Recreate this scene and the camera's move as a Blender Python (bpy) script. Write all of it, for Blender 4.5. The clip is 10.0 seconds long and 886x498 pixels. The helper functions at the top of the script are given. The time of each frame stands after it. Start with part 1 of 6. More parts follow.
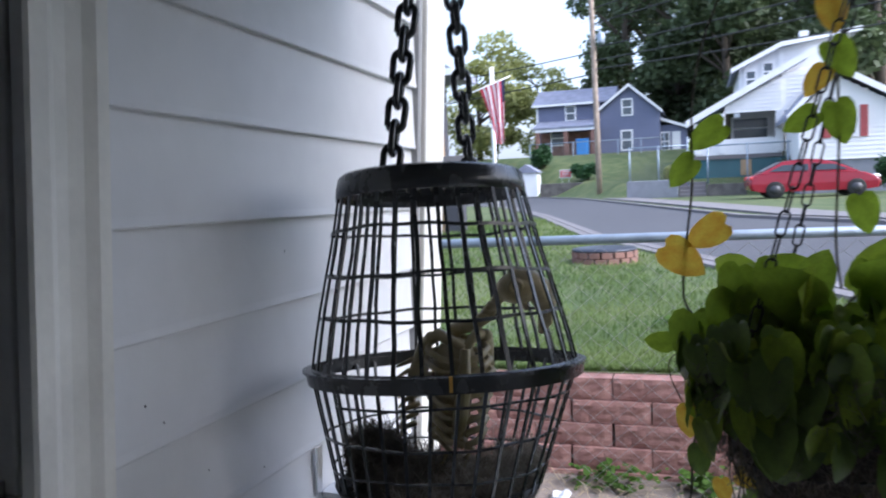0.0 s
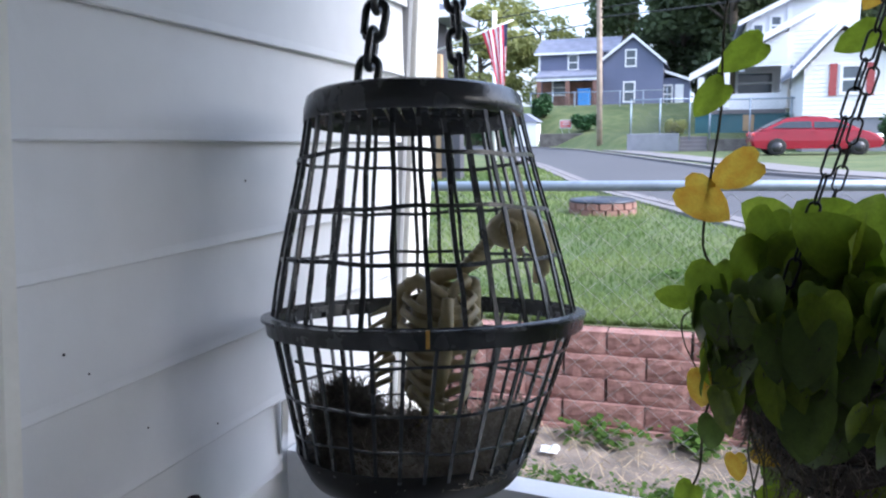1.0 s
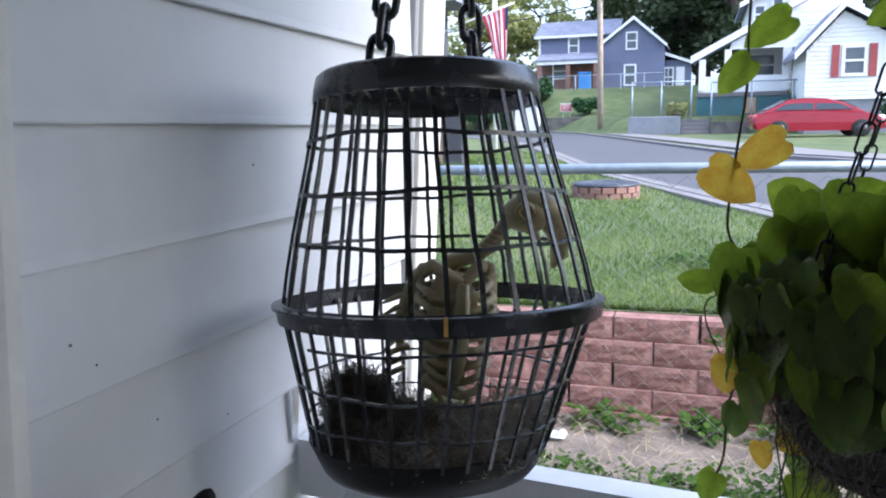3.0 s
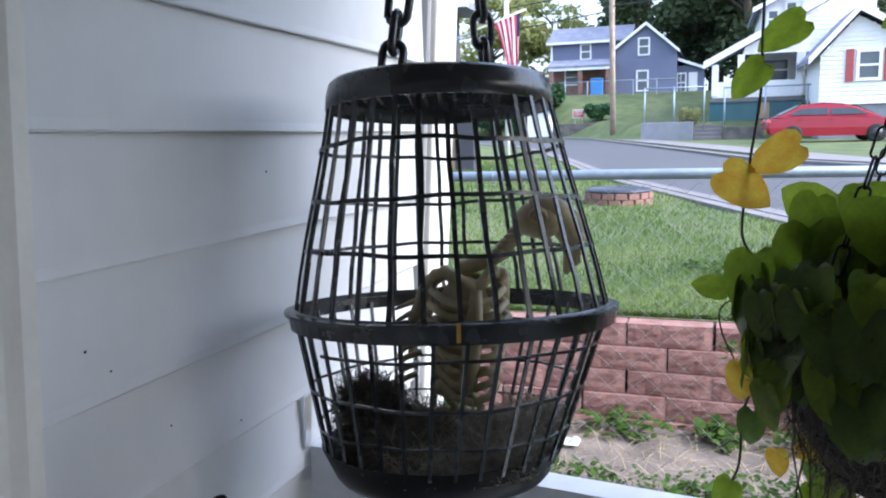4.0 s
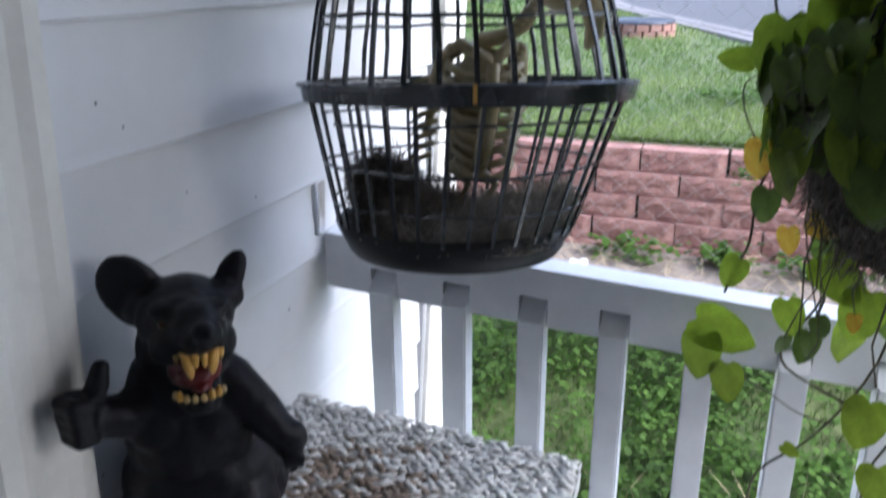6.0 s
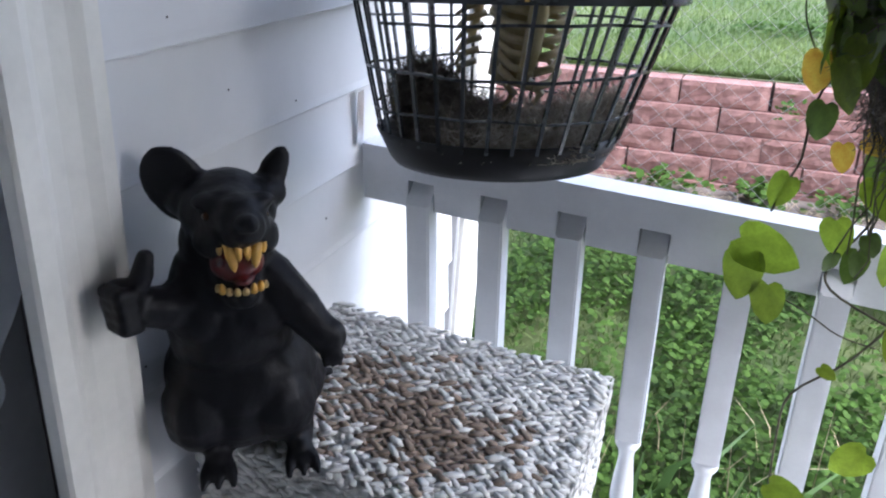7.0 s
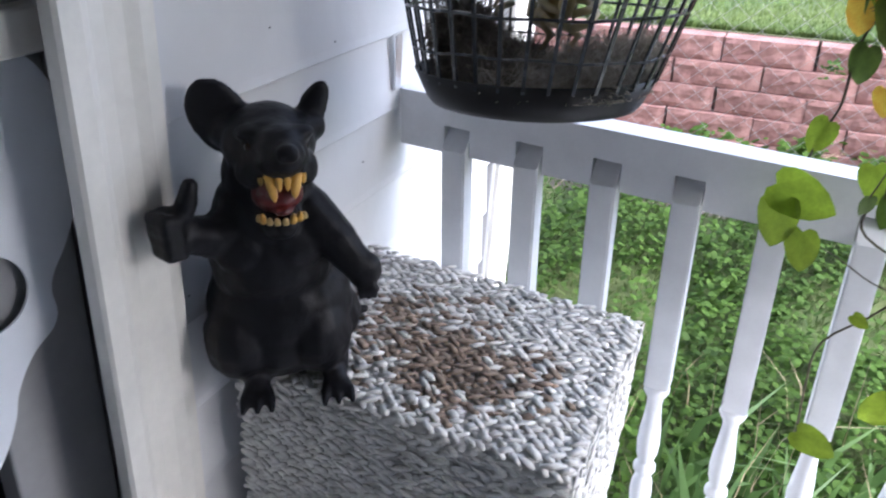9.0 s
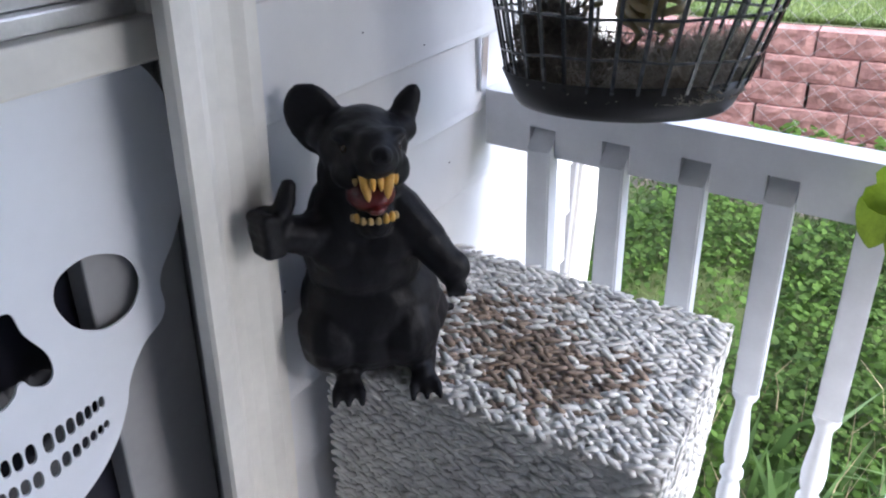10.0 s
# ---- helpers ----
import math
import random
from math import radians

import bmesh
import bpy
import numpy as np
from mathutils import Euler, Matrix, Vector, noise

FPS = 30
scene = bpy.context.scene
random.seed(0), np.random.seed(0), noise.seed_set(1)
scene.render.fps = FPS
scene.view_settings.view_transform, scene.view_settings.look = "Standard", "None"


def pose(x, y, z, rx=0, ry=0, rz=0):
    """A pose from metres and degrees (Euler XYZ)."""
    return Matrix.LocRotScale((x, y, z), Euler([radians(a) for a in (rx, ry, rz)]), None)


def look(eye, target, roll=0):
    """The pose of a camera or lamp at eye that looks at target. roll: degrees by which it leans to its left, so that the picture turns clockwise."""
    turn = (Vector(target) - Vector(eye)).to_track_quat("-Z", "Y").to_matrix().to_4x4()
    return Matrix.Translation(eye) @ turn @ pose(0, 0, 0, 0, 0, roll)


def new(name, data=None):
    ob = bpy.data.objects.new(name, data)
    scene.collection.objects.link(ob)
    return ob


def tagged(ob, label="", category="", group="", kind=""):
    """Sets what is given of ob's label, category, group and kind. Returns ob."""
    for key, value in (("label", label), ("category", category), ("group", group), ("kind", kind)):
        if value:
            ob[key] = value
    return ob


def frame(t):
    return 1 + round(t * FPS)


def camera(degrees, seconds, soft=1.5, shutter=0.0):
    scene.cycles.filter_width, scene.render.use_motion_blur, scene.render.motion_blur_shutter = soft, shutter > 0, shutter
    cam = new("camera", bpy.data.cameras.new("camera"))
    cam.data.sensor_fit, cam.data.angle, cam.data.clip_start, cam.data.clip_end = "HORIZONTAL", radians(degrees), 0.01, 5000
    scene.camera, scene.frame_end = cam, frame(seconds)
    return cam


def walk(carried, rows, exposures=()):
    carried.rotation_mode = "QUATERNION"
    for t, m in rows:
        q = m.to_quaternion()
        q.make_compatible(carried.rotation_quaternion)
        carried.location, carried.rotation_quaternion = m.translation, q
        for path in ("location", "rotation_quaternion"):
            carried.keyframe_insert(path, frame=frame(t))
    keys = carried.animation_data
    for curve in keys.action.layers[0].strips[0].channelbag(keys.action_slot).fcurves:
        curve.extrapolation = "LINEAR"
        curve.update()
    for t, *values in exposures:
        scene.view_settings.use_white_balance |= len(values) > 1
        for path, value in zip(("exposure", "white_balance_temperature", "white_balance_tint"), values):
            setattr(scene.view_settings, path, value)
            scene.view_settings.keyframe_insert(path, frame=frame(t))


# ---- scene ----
cam = camera(58.7, 10.0, soft=2.0, shutter=0.6)
# Turn of the porch against the yard's level, fitted to the camera's view.
PIVOT = Vector((0.01, 1.413, 0.889))
LEAN = Matrix.Translation(PIVOT) @ Matrix.Rotation(radians(3.5), 4, Vector((-0.295, 0.9555, 0))) @ Matrix.Translation(-PIVOT)
PATH = [
    (0, (0.593, 0.278, 1.398), (-0.023, 2.174, 1.236), 0.9),
    (0.5, (0.582, 0.382, 1.378), (-0.089, 2.254, 1.155), 3.6),
    (1, (0.565, 0.42, 1.37), (-0.033, 2.306, 1.077), 2.7),
    (1.5, (0.548, 0.434, 1.366), (-0.006, 2.329, 1.048), 2.4),
    (2, (0.545, 0.435, 1.365), (-0.029, 2.322, 1.035), 1.5),
    (2.5, (0.542, 0.439, 1.365), (-0.04, 2.324, 1.034), 2.0),
    (4, (0.541, 0.441, 1.364), (-0.087, 2.313, 1.049), 2.0),
    (4.5, (0.544, 0.438, 1.365), (-0.102, 2.307, 1.068), 1.7),
    (5, (0.546, 0.433, 1.366), (-0.112, 2.301, 1.081), 1.7),
    (5.5, (0.545, 0.433, 1.338), (-0.097, 2.268, 0.868), 2.5),
    (6, (0.543, 0.433, 1.288), (-0.062, 2.205, 0.585), 3.0),
    (7.5, (0.528, 0.412, 1.253), (-0.125, 2.083, 0.37), 4.9),
    (8, (0.529, 0.4, 1.249), (-0.146, 2.047, 0.337), 4.5),
    (8.5, (0.537, 0.4, 1.247), (-0.136, 2.04, 0.321), 4.6),
    (9, (0.542, 0.401, 1.238), (-0.15, 2.022, 0.291), 4.2),
    (9.5, (0.536, 0.396, 1.236), (-0.282, 1.933, 0.251), 1.9),
    (10, (0.537, 0.385, 1.244), (-0.327, 1.914, 0.287), 1.6),
]

walk(cam, [(t, LEAN @ look(eye, target, roll)) for t, eye, target, roll in PATH],
     exposures=[(0, 0.92, 5300, 14), (1.0, 1.31, 5300, 13), (5.0, 1.38, 5250, 12), (7.3, 1.90, 5250, 14), (10, 2.05, 5400, 15)])

# ---- light ----
world = bpy.data.worlds.new("sky")
scene.world = world
world.use_nodes = True
wn = world.node_tree.nodes
sky = wn.new("ShaderNodeTexSky")
sky.sky_type, sky.sun_disc = "NISHITA", False
sky.sun_elevation, sky.sun_rotation = radians(39), radians(97)
sky.air_density, sky.dust_density, sky.ozone_density = 1.0, 6.0, 1.0
veil = wn.new("ShaderNodeMix")
veil.data_type, veil.blend_type = "RGBA", "ADD"
veil.inputs[0].default_value = 1.0
veil.inputs[7].default_value = (2.6, 2.65, 2.7, 1)
world.node_tree.links.new(sky.outputs[0], veil.inputs[6])
world.node_tree.links.new(veil.outputs[2], wn["Background"].inputs[0])
wn["Background"].inputs[1].default_value = 0.15
sun = new("sun", bpy.data.lights.new("sun", "SUN"))
sun.data.energy, sun.data.angle, sun.data.color = 1.5, radians(20), (1.0, 0.98, 0.95)
sun.matrix_world = look((0, 0, 30), Vector((0, 0, 30)) - Vector((0.76, -0.10, 0.62)))


# ---- materials ----
def mat(name, color, rough=0.6, metal=0.0, var=0.15, scale=8.0, bump=0.0, bump_scale=60.0, second=None, mix=0.5, piece=0.0, spec=0.5, trans=0.0):
    """A surface with two scales of variation, relief and a little difference from piece to piece."""
    m = bpy.data.materials.new(name)
    m.use_nodes = True
    nt = m.node_tree
    n, l = nt.nodes, nt.links
    b = n["Principled BSDF"]
    b.inputs["Roughness"].default_value, b.inputs["Metallic"].default_value = rough, metal
    b.inputs["Specular IOR Level"].default_value = spec
    co = n.new("ShaderNodeTexCoord")
    big = n.new("ShaderNodeTexNoise")
    big.inputs["Scale"].default_value, big.inputs["Detail"].default_value = scale, 5
    l.new(co.outputs["Object"], big.inputs["Vector"])
    fine = n.new("ShaderNodeTexNoise")
    fine.inputs["Scale"].default_value, fine.inputs["Detail"].default_value = scale * 9, 3
    l.new(co.outputs["Object"], fine.inputs["Vector"])
    c1 = [c * (1 - var) for c in color]
    c2 = [min(1, c * (1 + var)) for c in color] if second is None else second
    ramp = n.new("ShaderNodeValToRGB")
    ramp.color_ramp.elements[0].position, ramp.color_ramp.elements[1].position = mix - 0.2, mix + 0.2
    ramp.color_ramp.elements[0].color, ramp.color_ramp.elements[1].color = (*c1, 1), (*c2, 1)
    l.new(big.outputs[0], ramp.inputs[0])
    fr = n.new("ShaderNodeMapRange")
    fr.inputs[3].default_value, fr.inputs[4].default_value = 1 - var * 0.8, 1 + var * 0.8
    l.new(fine.outputs[0], fr.inputs[0])
    mul = n.new("ShaderNodeVectorMath")
    mul.operation = "SCALE"
    l.new(ramp.outputs[0], mul.inputs[0])
    l.new(fr.outputs[0], mul.inputs["Scale"])
    out = mul.outputs[0]
    if piece:
        info = n.new("ShaderNodeObjectInfo")
        geo = n.new("ShaderNodeNewGeometry")
        add = n.new("ShaderNodeMath")
        add.operation = "ADD"
        l.new(info.outputs["Random"], add.inputs[0])
        l.new(geo.outputs["Random Per Island"], add.inputs[1])
        pr = n.new("ShaderNodeMapRange")
        pr.inputs[2].default_value = 2.0
        pr.inputs[3].default_value, pr.inputs[4].default_value = 1 - piece, 1 + piece
        l.new(add.outputs[0], pr.inputs[0])
        mul2 = n.new("ShaderNodeVectorMath")
        mul2.operation = "SCALE"
        l.new(out, mul2.inputs[0])
        l.new(pr.outputs[0], mul2.inputs["Scale"])
        out = mul2.outputs[0]
    l.new(out, b.inputs["Base Color"])
    rr = n.new("ShaderNodeMapRange")
    rr.inputs[3].default_value, rr.inputs[4].default_value = max(0.03, rough - 0.1), min(1, rough + 0.1)
    l.new(big.outputs[0], rr.inputs[0])
    l.new(rr.outputs[0], b.inputs["Roughness"])
    if bump:
        bt = n.new("ShaderNodeTexNoise")
        bt.inputs["Scale"].default_value, bt.inputs["Detail"].default_value = bump_scale, 6
        l.new(co.outputs["Object"], bt.inputs["Vector"])
        bn = n.new("ShaderNodeBump")
        bn.inputs["Strength"].default_value, bn.inputs["Distance"].default_value = min(1, bump), 0.3 / bump_scale
        l.new(bt.outputs[0], bn.inputs["Height"])
        l.new(bn.outputs[0], b.inputs["Normal"])
    if trans:
        tr = n.new("ShaderNodeBsdfTranslucent")
        l.new(out, tr.inputs[0])
        mx = n.new("ShaderNodeMixShader")
        mx.inputs[0].default_value = trans
        l.new(b.outputs[0], mx.inputs[1])
        l.new(tr.outputs[0], mx.inputs[2])
        l.new(mx.outputs[0], n["Material Output"].inputs[0])
    return m


M = {
    "siding": mat("siding_paint", (0.71, 0.71, 0.71), 0.5, var=0.055, scale=2.6, bump=0.06, bump_scale=40),
    "trim": mat("trim_paint", (0.76, 0.74, 0.68), 0.5, var=0.08, scale=9, bump=0.1, bump_scale=60),
    "rail": mat("rail_paint", (0.72, 0.73, 0.75), 0.45, var=0.05, scale=20, bump=0.12, bump_scale=90),
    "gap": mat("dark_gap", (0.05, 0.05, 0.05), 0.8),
    "door_grey": mat("door_grey_tone", (0.33, 0.33, 0.33), 0.5, var=0.08, scale=9),
    "door_dark": mat("door_dark_glass", (0.02, 0.02, 0.028), 0.12, var=0.1),
    "alu": mat("aluminium", (0.6, 0.6, 0.6), 0.35, 0.8, var=0.12, scale=30),
    "skull": mat("white_plastic_sheet", (0.80, 0.83, 0.88), 0.45, var=0.03, scale=6, bump=0.05, bump_scale=20),
    "cage": mat("black_plastic", (0.036, 0.038, 0.040), 0.26, spec=0.7, var=0.2, scale=30, bump=0.05, bump_scale=150),
    "tray": mat("black_tray_plastic", (0.014, 0.014, 0.015), 0.48, spec=0.35, var=0.3, scale=25, bump=0.05, bump_scale=150),
    "bone": mat("bone_plastic", (0.42, 0.34, 0.14), 0.42, var=0.25, scale=25, second=(0.54, 0.46, 0.28), bump=0.15, bump_scale=120),
    "moss_dark": mat("dark_moss", (0.125, 0.105, 0.08), 0.9, var=0.4, scale=50, piece=0.4),
    "moss_grey": mat("grey_moss", (0.31, 0.275, 0.22), 0.9, var=0.4, scale=50, piece=0.5),
    "rat": mat("black_rubber", (0.008, 0.008, 0.010), 0.46, spec=0.22, var=0.2, scale=30, bump=0.35, bump_scale=90),
    "tooth": mat("yellow_teeth", (0.62, 0.36, 0.07), 0.35, var=0.2, scale=60),
    "tooth_pale": mat("pale_teeth", (0.46, 0.33, 0.13), 0.4, var=0.2, scale=60),
    "mouth": mat("red_mouth", (0.10, 0.012, 0.012), 0.3, var=0.3, scale=60),
    "eye": mat("glass_eye", (0.03, 0.014, 0.006), 0.08),
    "weave": mat("painted_seagrass", (0.66, 0.65, 0.62), 0.8, var=0.18, scale=30, bump=0.5, bump_scale=200, piece=0.16),
    "weave_worn": mat("worn_seagrass", (0.24, 0.185, 0.14), 0.85, var=0.35, scale=30, bump=0.5, bump_scale=200, piece=0.35),
    "basket": mat("dark_liner", (0.035, 0.028, 0.02), 0.95, var=0.4, scale=40, bump=0.9, bump_scale=60),
    "chain_dark": mat("dark_chain", (0.02, 0.02, 0.02), 0.45, 0.6, var=0.2),
    # lit and shaded copies of one leaf, with the shade in the colour
    "leaf": mat("leaf_lit_green", (0.21, 0.29, 0.02), 0.42, var=0.3, scale=2.2, piece=0.4, trans=0.6),
    "leaf_dark": mat("leaf_shaded_green", (0.105, 0.16, 0.024), 0.42, var=0.3, scale=2.2, piece=0.45, trans=0.45),
    "leaf_yellow": mat("leaf_yellow", (0.72, 0.36, 0.03), 0.5, var=0.25, scale=2.6, piece=0.15, trans=0.6, second=(0.66, 0.50, 0.06)),
    "stem": mat("vine_stem", (0.07, 0.06, 0.03), 0.7, var=0.3, scale=60),
    "galv": mat("galvanised", (0.31, 0.36, 0.42), 0.45, 0.6, var=0.12, scale=30, bump=0.05),
    "mesh_wire": mat("mesh_wire", (0.27, 0.26, 0.25), 0.55, var=0.1),
    "block": mat("red_block", (0.235, 0.108, 0.09), 0.9, var=0.25, scale=12, bump=0.9, bump_scale=35, piece=0.14, second=(0.33, 0.185, 0.155)),
    "ground": mat("lawn_ground", (0.07, 0.11, 0.025), 0.95, var=0.3, scale=1.3, second=(0.13, 0.14, 0.05), mix=0.58, bump=0.8, bump_scale=30),
    "soil": mat("path_soil", (0.13, 0.105, 0.085), 0.95, var=0.2, scale=5, second=(0.23, 0.185, 0.15), bump=0.8, bump_scale=30),
    "grass": mat("grass_blades", (0.07, 0.145, 0.024), 0.6, var=0.3, scale=1.2, piece=0.45, trans=0.35, second=(0.16, 0.205, 0.055)),
    "weed": mat("weed_leaves", (0.052, 0.098, 0.011), 0.75, spec=0.25, var=0.35, scale=3, piece=0.28, trans=0.3),
    "strap": mat("strap_leaves", (0.10, 0.17, 0.045), 0.45, var=0.3, scale=4, piece=0.35, trans=0.35),
    "straw": mat("dry_straw", (0.42, 0.33, 0.2), 0.8, var=0.3, piece=0.3),
    "road": mat("asphalt", (0.062, 0.062, 0.068), 0.85, var=0.12, scale=0.8, bump=0.4, bump_scale=60),
    "concrete": mat("concrete", (0.165, 0.153, 0.153), 0.9, var=0.12, scale=2, bump=0.3, bump_scale=30),
    "grey_wall": mat("grey_block_wall", (0.22, 0.23, 0.26), 0.9, var=0.12, scale=2, bump=0.3, bump_scale=20),
    "stone": mat("fieldstone", (0.12, 0.11, 0.10), 0.9, var=0.4, scale=3, bump=0.8, bump_scale=10, piece=0.3),
    "blue_siding": mat("blue_siding", (0.15, 0.165, 0.25), 0.7, var=0.07, scale=1),
    "roof_grey": mat("grey_shingles", (0.22, 0.23, 0.29), 0.9, var=0.2, scale=2, bump=0.4, bump_scale=10),
    "white_siding": mat("white_siding", (0.78, 0.78, 0.78), 0.6, var=0.03, scale=1),
    "white_paint": mat("white_paint", (0.82, 0.82, 0.82), 0.5, var=0.03, scale=2),
    "glass": mat("window_glass", (0.10, 0.12, 0.14), 0.08, var=0.15, scale=1),
    "teal": mat("teal_skirt", (0.05, 0.14, 0.16), 0.7, var=0.15, scale=1),
    "brick_far": mat("far_brick", (0.21, 0.115, 0.09), 0.9, var=0.25, scale=3),
    "shutter_red": mat("red_shutter", (0.34, 0.07, 0.07), 0.6),
    "shutter_blue": mat("blue_shutter", (0.16, 0.20, 0.27), 0.6),
    "car_red": mat("car_red", (0.24, 0.008, 0.02), 0.18, var=0.05, scale=2),
    "car_glass": mat("car_glass", (0.03, 0.035, 0.045), 0.06),
    "tyre": mat("tyre", (0.018, 0.018, 0.018), 0.85),
    "rim": mat("wheel_rim", (0.05, 0.05, 0.055), 0.4, 0.3),
    "lamp": mat("lamp_glass", (0.75, 0.75, 0.78), 0.12),
    "pole": mat("pole_wood", (0.34, 0.27, 0.21), 0.85, var=0.25, scale=3, bump=0.5, bump_scale=20),
    "wire": mat("wire_black", (0.03, 0.03, 0.03), 0.7),
    "flag_red": mat("flag_red", (0.55, 0.03, 0.07), 0.7, trans=0.35),
    "flag_white": mat("flag_white", (0.75, 0.72, 0.74), 0.7, trans=0.35),
    "flag_blue": mat("flag_blue", (0.05, 0.05, 0.12), 0.7, trans=0.2),
    "bark": mat("bark", (0.07, 0.055, 0.04), 0.9, var=0.3, scale=3, bump=0.7, bump_scale=10),
    "tree_dark": mat("tree_leaves_dark", (0.095, 0.13, 0.055), 0.6, var=0.3, scale=0.3, piece=0.45, trans=0.25),
    "tree_light": mat("tree_leaves_light", (0.26, 0.30, 0.10), 0.6, var=0.3, scale=0.3, piece=0.4, trans=0.5, second=(0.42, 0.42, 0.14)),
    "bush": mat("bush_leaves", (0.04, 0.10, 0.03), 0.6, var=0.3, scale=1, piece=0.4, trans=0.25),
    "porch_wall": mat("light_block_grey", (0.45, 0.45, 0.45), 0.7, var=0.08, scale=3),
    "dark_house": mat("dark_siding", (0.05, 0.05, 0.06), 0.7, var=0.1, scale=2),
    "porch_floor": mat("porch_boards", (0.62, 0.61, 0.58), 0.7, var=0.15, scale=4, bump=0.2),
    "blue_plastic": mat("blue_plastic", (0.05, 0.22, 0.55), 0.4),
    "tan": mat("tan_board", (0.45, 0.30, 0.16), 0.7, var=0.15, scale=3),
    "paper": mat("white_paper", (0.6, 0.6, 0.6), 0.7),
    "sign_red": mat("sign_red", (0.6, 0.06, 0.05), 0.6),
    "lid": mat("dark_lid", (0.05, 0.055, 0.07), 0.4, 0.5),
}


# ---- shapes ----
def box(bm, lo, hi, mi=0):
    r = bmesh.ops.create_cube(bm, size=1.0, matrix=Matrix.LocRotScale([(a + b) / 2 for a, b in zip(lo, hi)], None, [abs(b - a) for a, b in zip(lo, hi)]))
    for v in r["verts"]:
        for f in v.link_faces:
            f.material_index = mi
    return r["verts"]


def bevel(bm, w, seg=2):
    bmesh.ops.bevel(bm, geom=list(bm.edges), offset=w, segments=seg, affect="EDGES", profile=0.5)


def tube(bm, pts, radius, sides=6, mi=0, closed=False):
    """A round rod along pts; radius is a number or one for each point."""
    pts = [Vector(p) for p in pts]
    k = len(pts)
    rad = radius if isinstance(radius, (list, tuple)) else [radius] * k
    rings = []
    up = Vector((0.13, 0.31, 0.94)).normalized()
    for i, p in enumerate(pts):
        a = pts[i - 1] if (i or closed) else p
        b = pts[(i + 1) % k] if (i < k - 1 or closed) else p
        d = (b - a).normalized()
        s = d.cross(up)
        if s.length < 0.05:
            s = d.cross(Vector((1, 0, 0)))
        s.normalize()
        w = s.cross(d)
        rings.append([bm.verts.new(p + (s * math.cos(q) + w * math.sin(q)) * rad[i]) for q in [2 * math.pi * j / sides for j in range(sides)]])
    for i in range(k if closed else k - 1):
        r1, r2 = rings[i], rings[(i + 1) % k]
        for j in range(sides):
            f = bm.faces.new((r1[j], r1[(j + 1) % sides], r2[(j + 1) % sides], r2[j]))
            f.material_index, f.smooth = mi, sides > 4
    if not closed:
        bm.faces.new(rings[0][::-1]).material_index = mi
        bm.faces.new(rings[-1]).material_index = mi


def lathe(bm, profile, segs=24, mi=0, caps=True):
    """Turns (radius, z) points round the z axis."""
    rings = [[bm.verts.new((r * math.cos(2 * math.pi * j / segs), r * math.sin(2 * math.pi * j / segs), z)) for j in range(segs)] for r, z in profile]
    for a, b in zip(rings, rings[1:]):
        for j in range(segs):
            f = bm.faces.new((a[j], a[(j + 1) % segs], b[(j + 1) % segs], b[j]))
            f.smooth, f.material_index = True, mi
    if caps:
        bm.faces.new(rings[0][::-1]).material_index = mi
        bm.faces.new(rings[-1]).material_index = mi


def prism(bm, poly, a, b, axis="y", mi=0):
    """Extrudes a closed outline from a to b along an axis; the outline gives the other two coordinates in order."""
    def put(p, q):
        return {"x": (q, p[0], p[1]), "y": (p[0], q, p[1]), "z": (p[0], p[1], q)}[axis]
    one, two = [bm.verts.new(put(p, a)) for p in poly], [bm.verts.new(put(p, b)) for p in poly]
    k = len(poly)
    fs = [bm.faces.new(one), bm.faces.new(two[::-1])]
    for i in range(k):
        fs.append(bm.faces.new((one[i], two[i], two[(i + 1) % k], one[(i + 1) % k])))
    for f in fs:
        f.material_index = mi
    bmesh.ops.recalc_face_normals(bm, faces=fs)


def ball(bm, c, r, seg=12, mi=0, rot=None):
    """An ellipsoid with centre c and radii r."""
    m = Matrix.LocRotScale(Vector(c), rot, Vector(r if isinstance(r, (list, tuple)) else (r, r, r)))
    res = bmesh.ops.create_uvsphere(bm, u_segments=seg, v_segments=max(6, seg * 2 // 3), radius=1, matrix=m)
    for v in res["verts"]:
        for f in v.link_faces:
            f.material_index, f.smooth = mi, True


def mesh_of(name, bm, mats):
    me = bpy.data.meshes.new(name)
    bm.to_mesh(me)
    bm.free()
    for m in mats if isinstance(mats, (list, tuple)) else [mats]:
        me.materials.append(M[m])
    return me


def part(name, bm, mats, parent, label=""):
    ob = new(name, bm if isinstance(bm, bpy.types.Mesh) else mesh_of(name, bm, mats))
    ob.parent = parent
    return tagged(ob, label)


def thing(name, label, category, at=None, group="", kind=""):
    ob = new(name)
    ob.empty_display_size = 0.1
    if at is not None:
        ob.matrix_world = at if isinstance(at, Matrix) else Matrix.Translation(at)
    return tagged(ob, label, category, group, kind)


def solid(name, bm, mats, label, category, at=None, group="", kind=""):
    ob = new(name, mesh_of(name, bm, mats))
    if at is not None:
        ob.matrix_world = at if isinstance(at, Matrix) else Matrix.Translation(at)
    return tagged(ob, label, category, group, kind)


def boxed(*corners, bev=0.0):
    bm = bmesh.new()
    for lo, hi in corners:
        box(bm, lo, hi)
    if bev:
        bevel(bm, bev)
    return bm


rnd = random.Random(7)

# ---- house wall on the porch ----
LAPS = [0.857 - 0.118 * k for k in range(8, 0, -1)] + [0.857, 0.97, 1.09, 1.219, 1.346, 1.473] + [1.473 + 0.127 * k for k in range(1, 8)]
DOOR = (-0.05, 0.828)


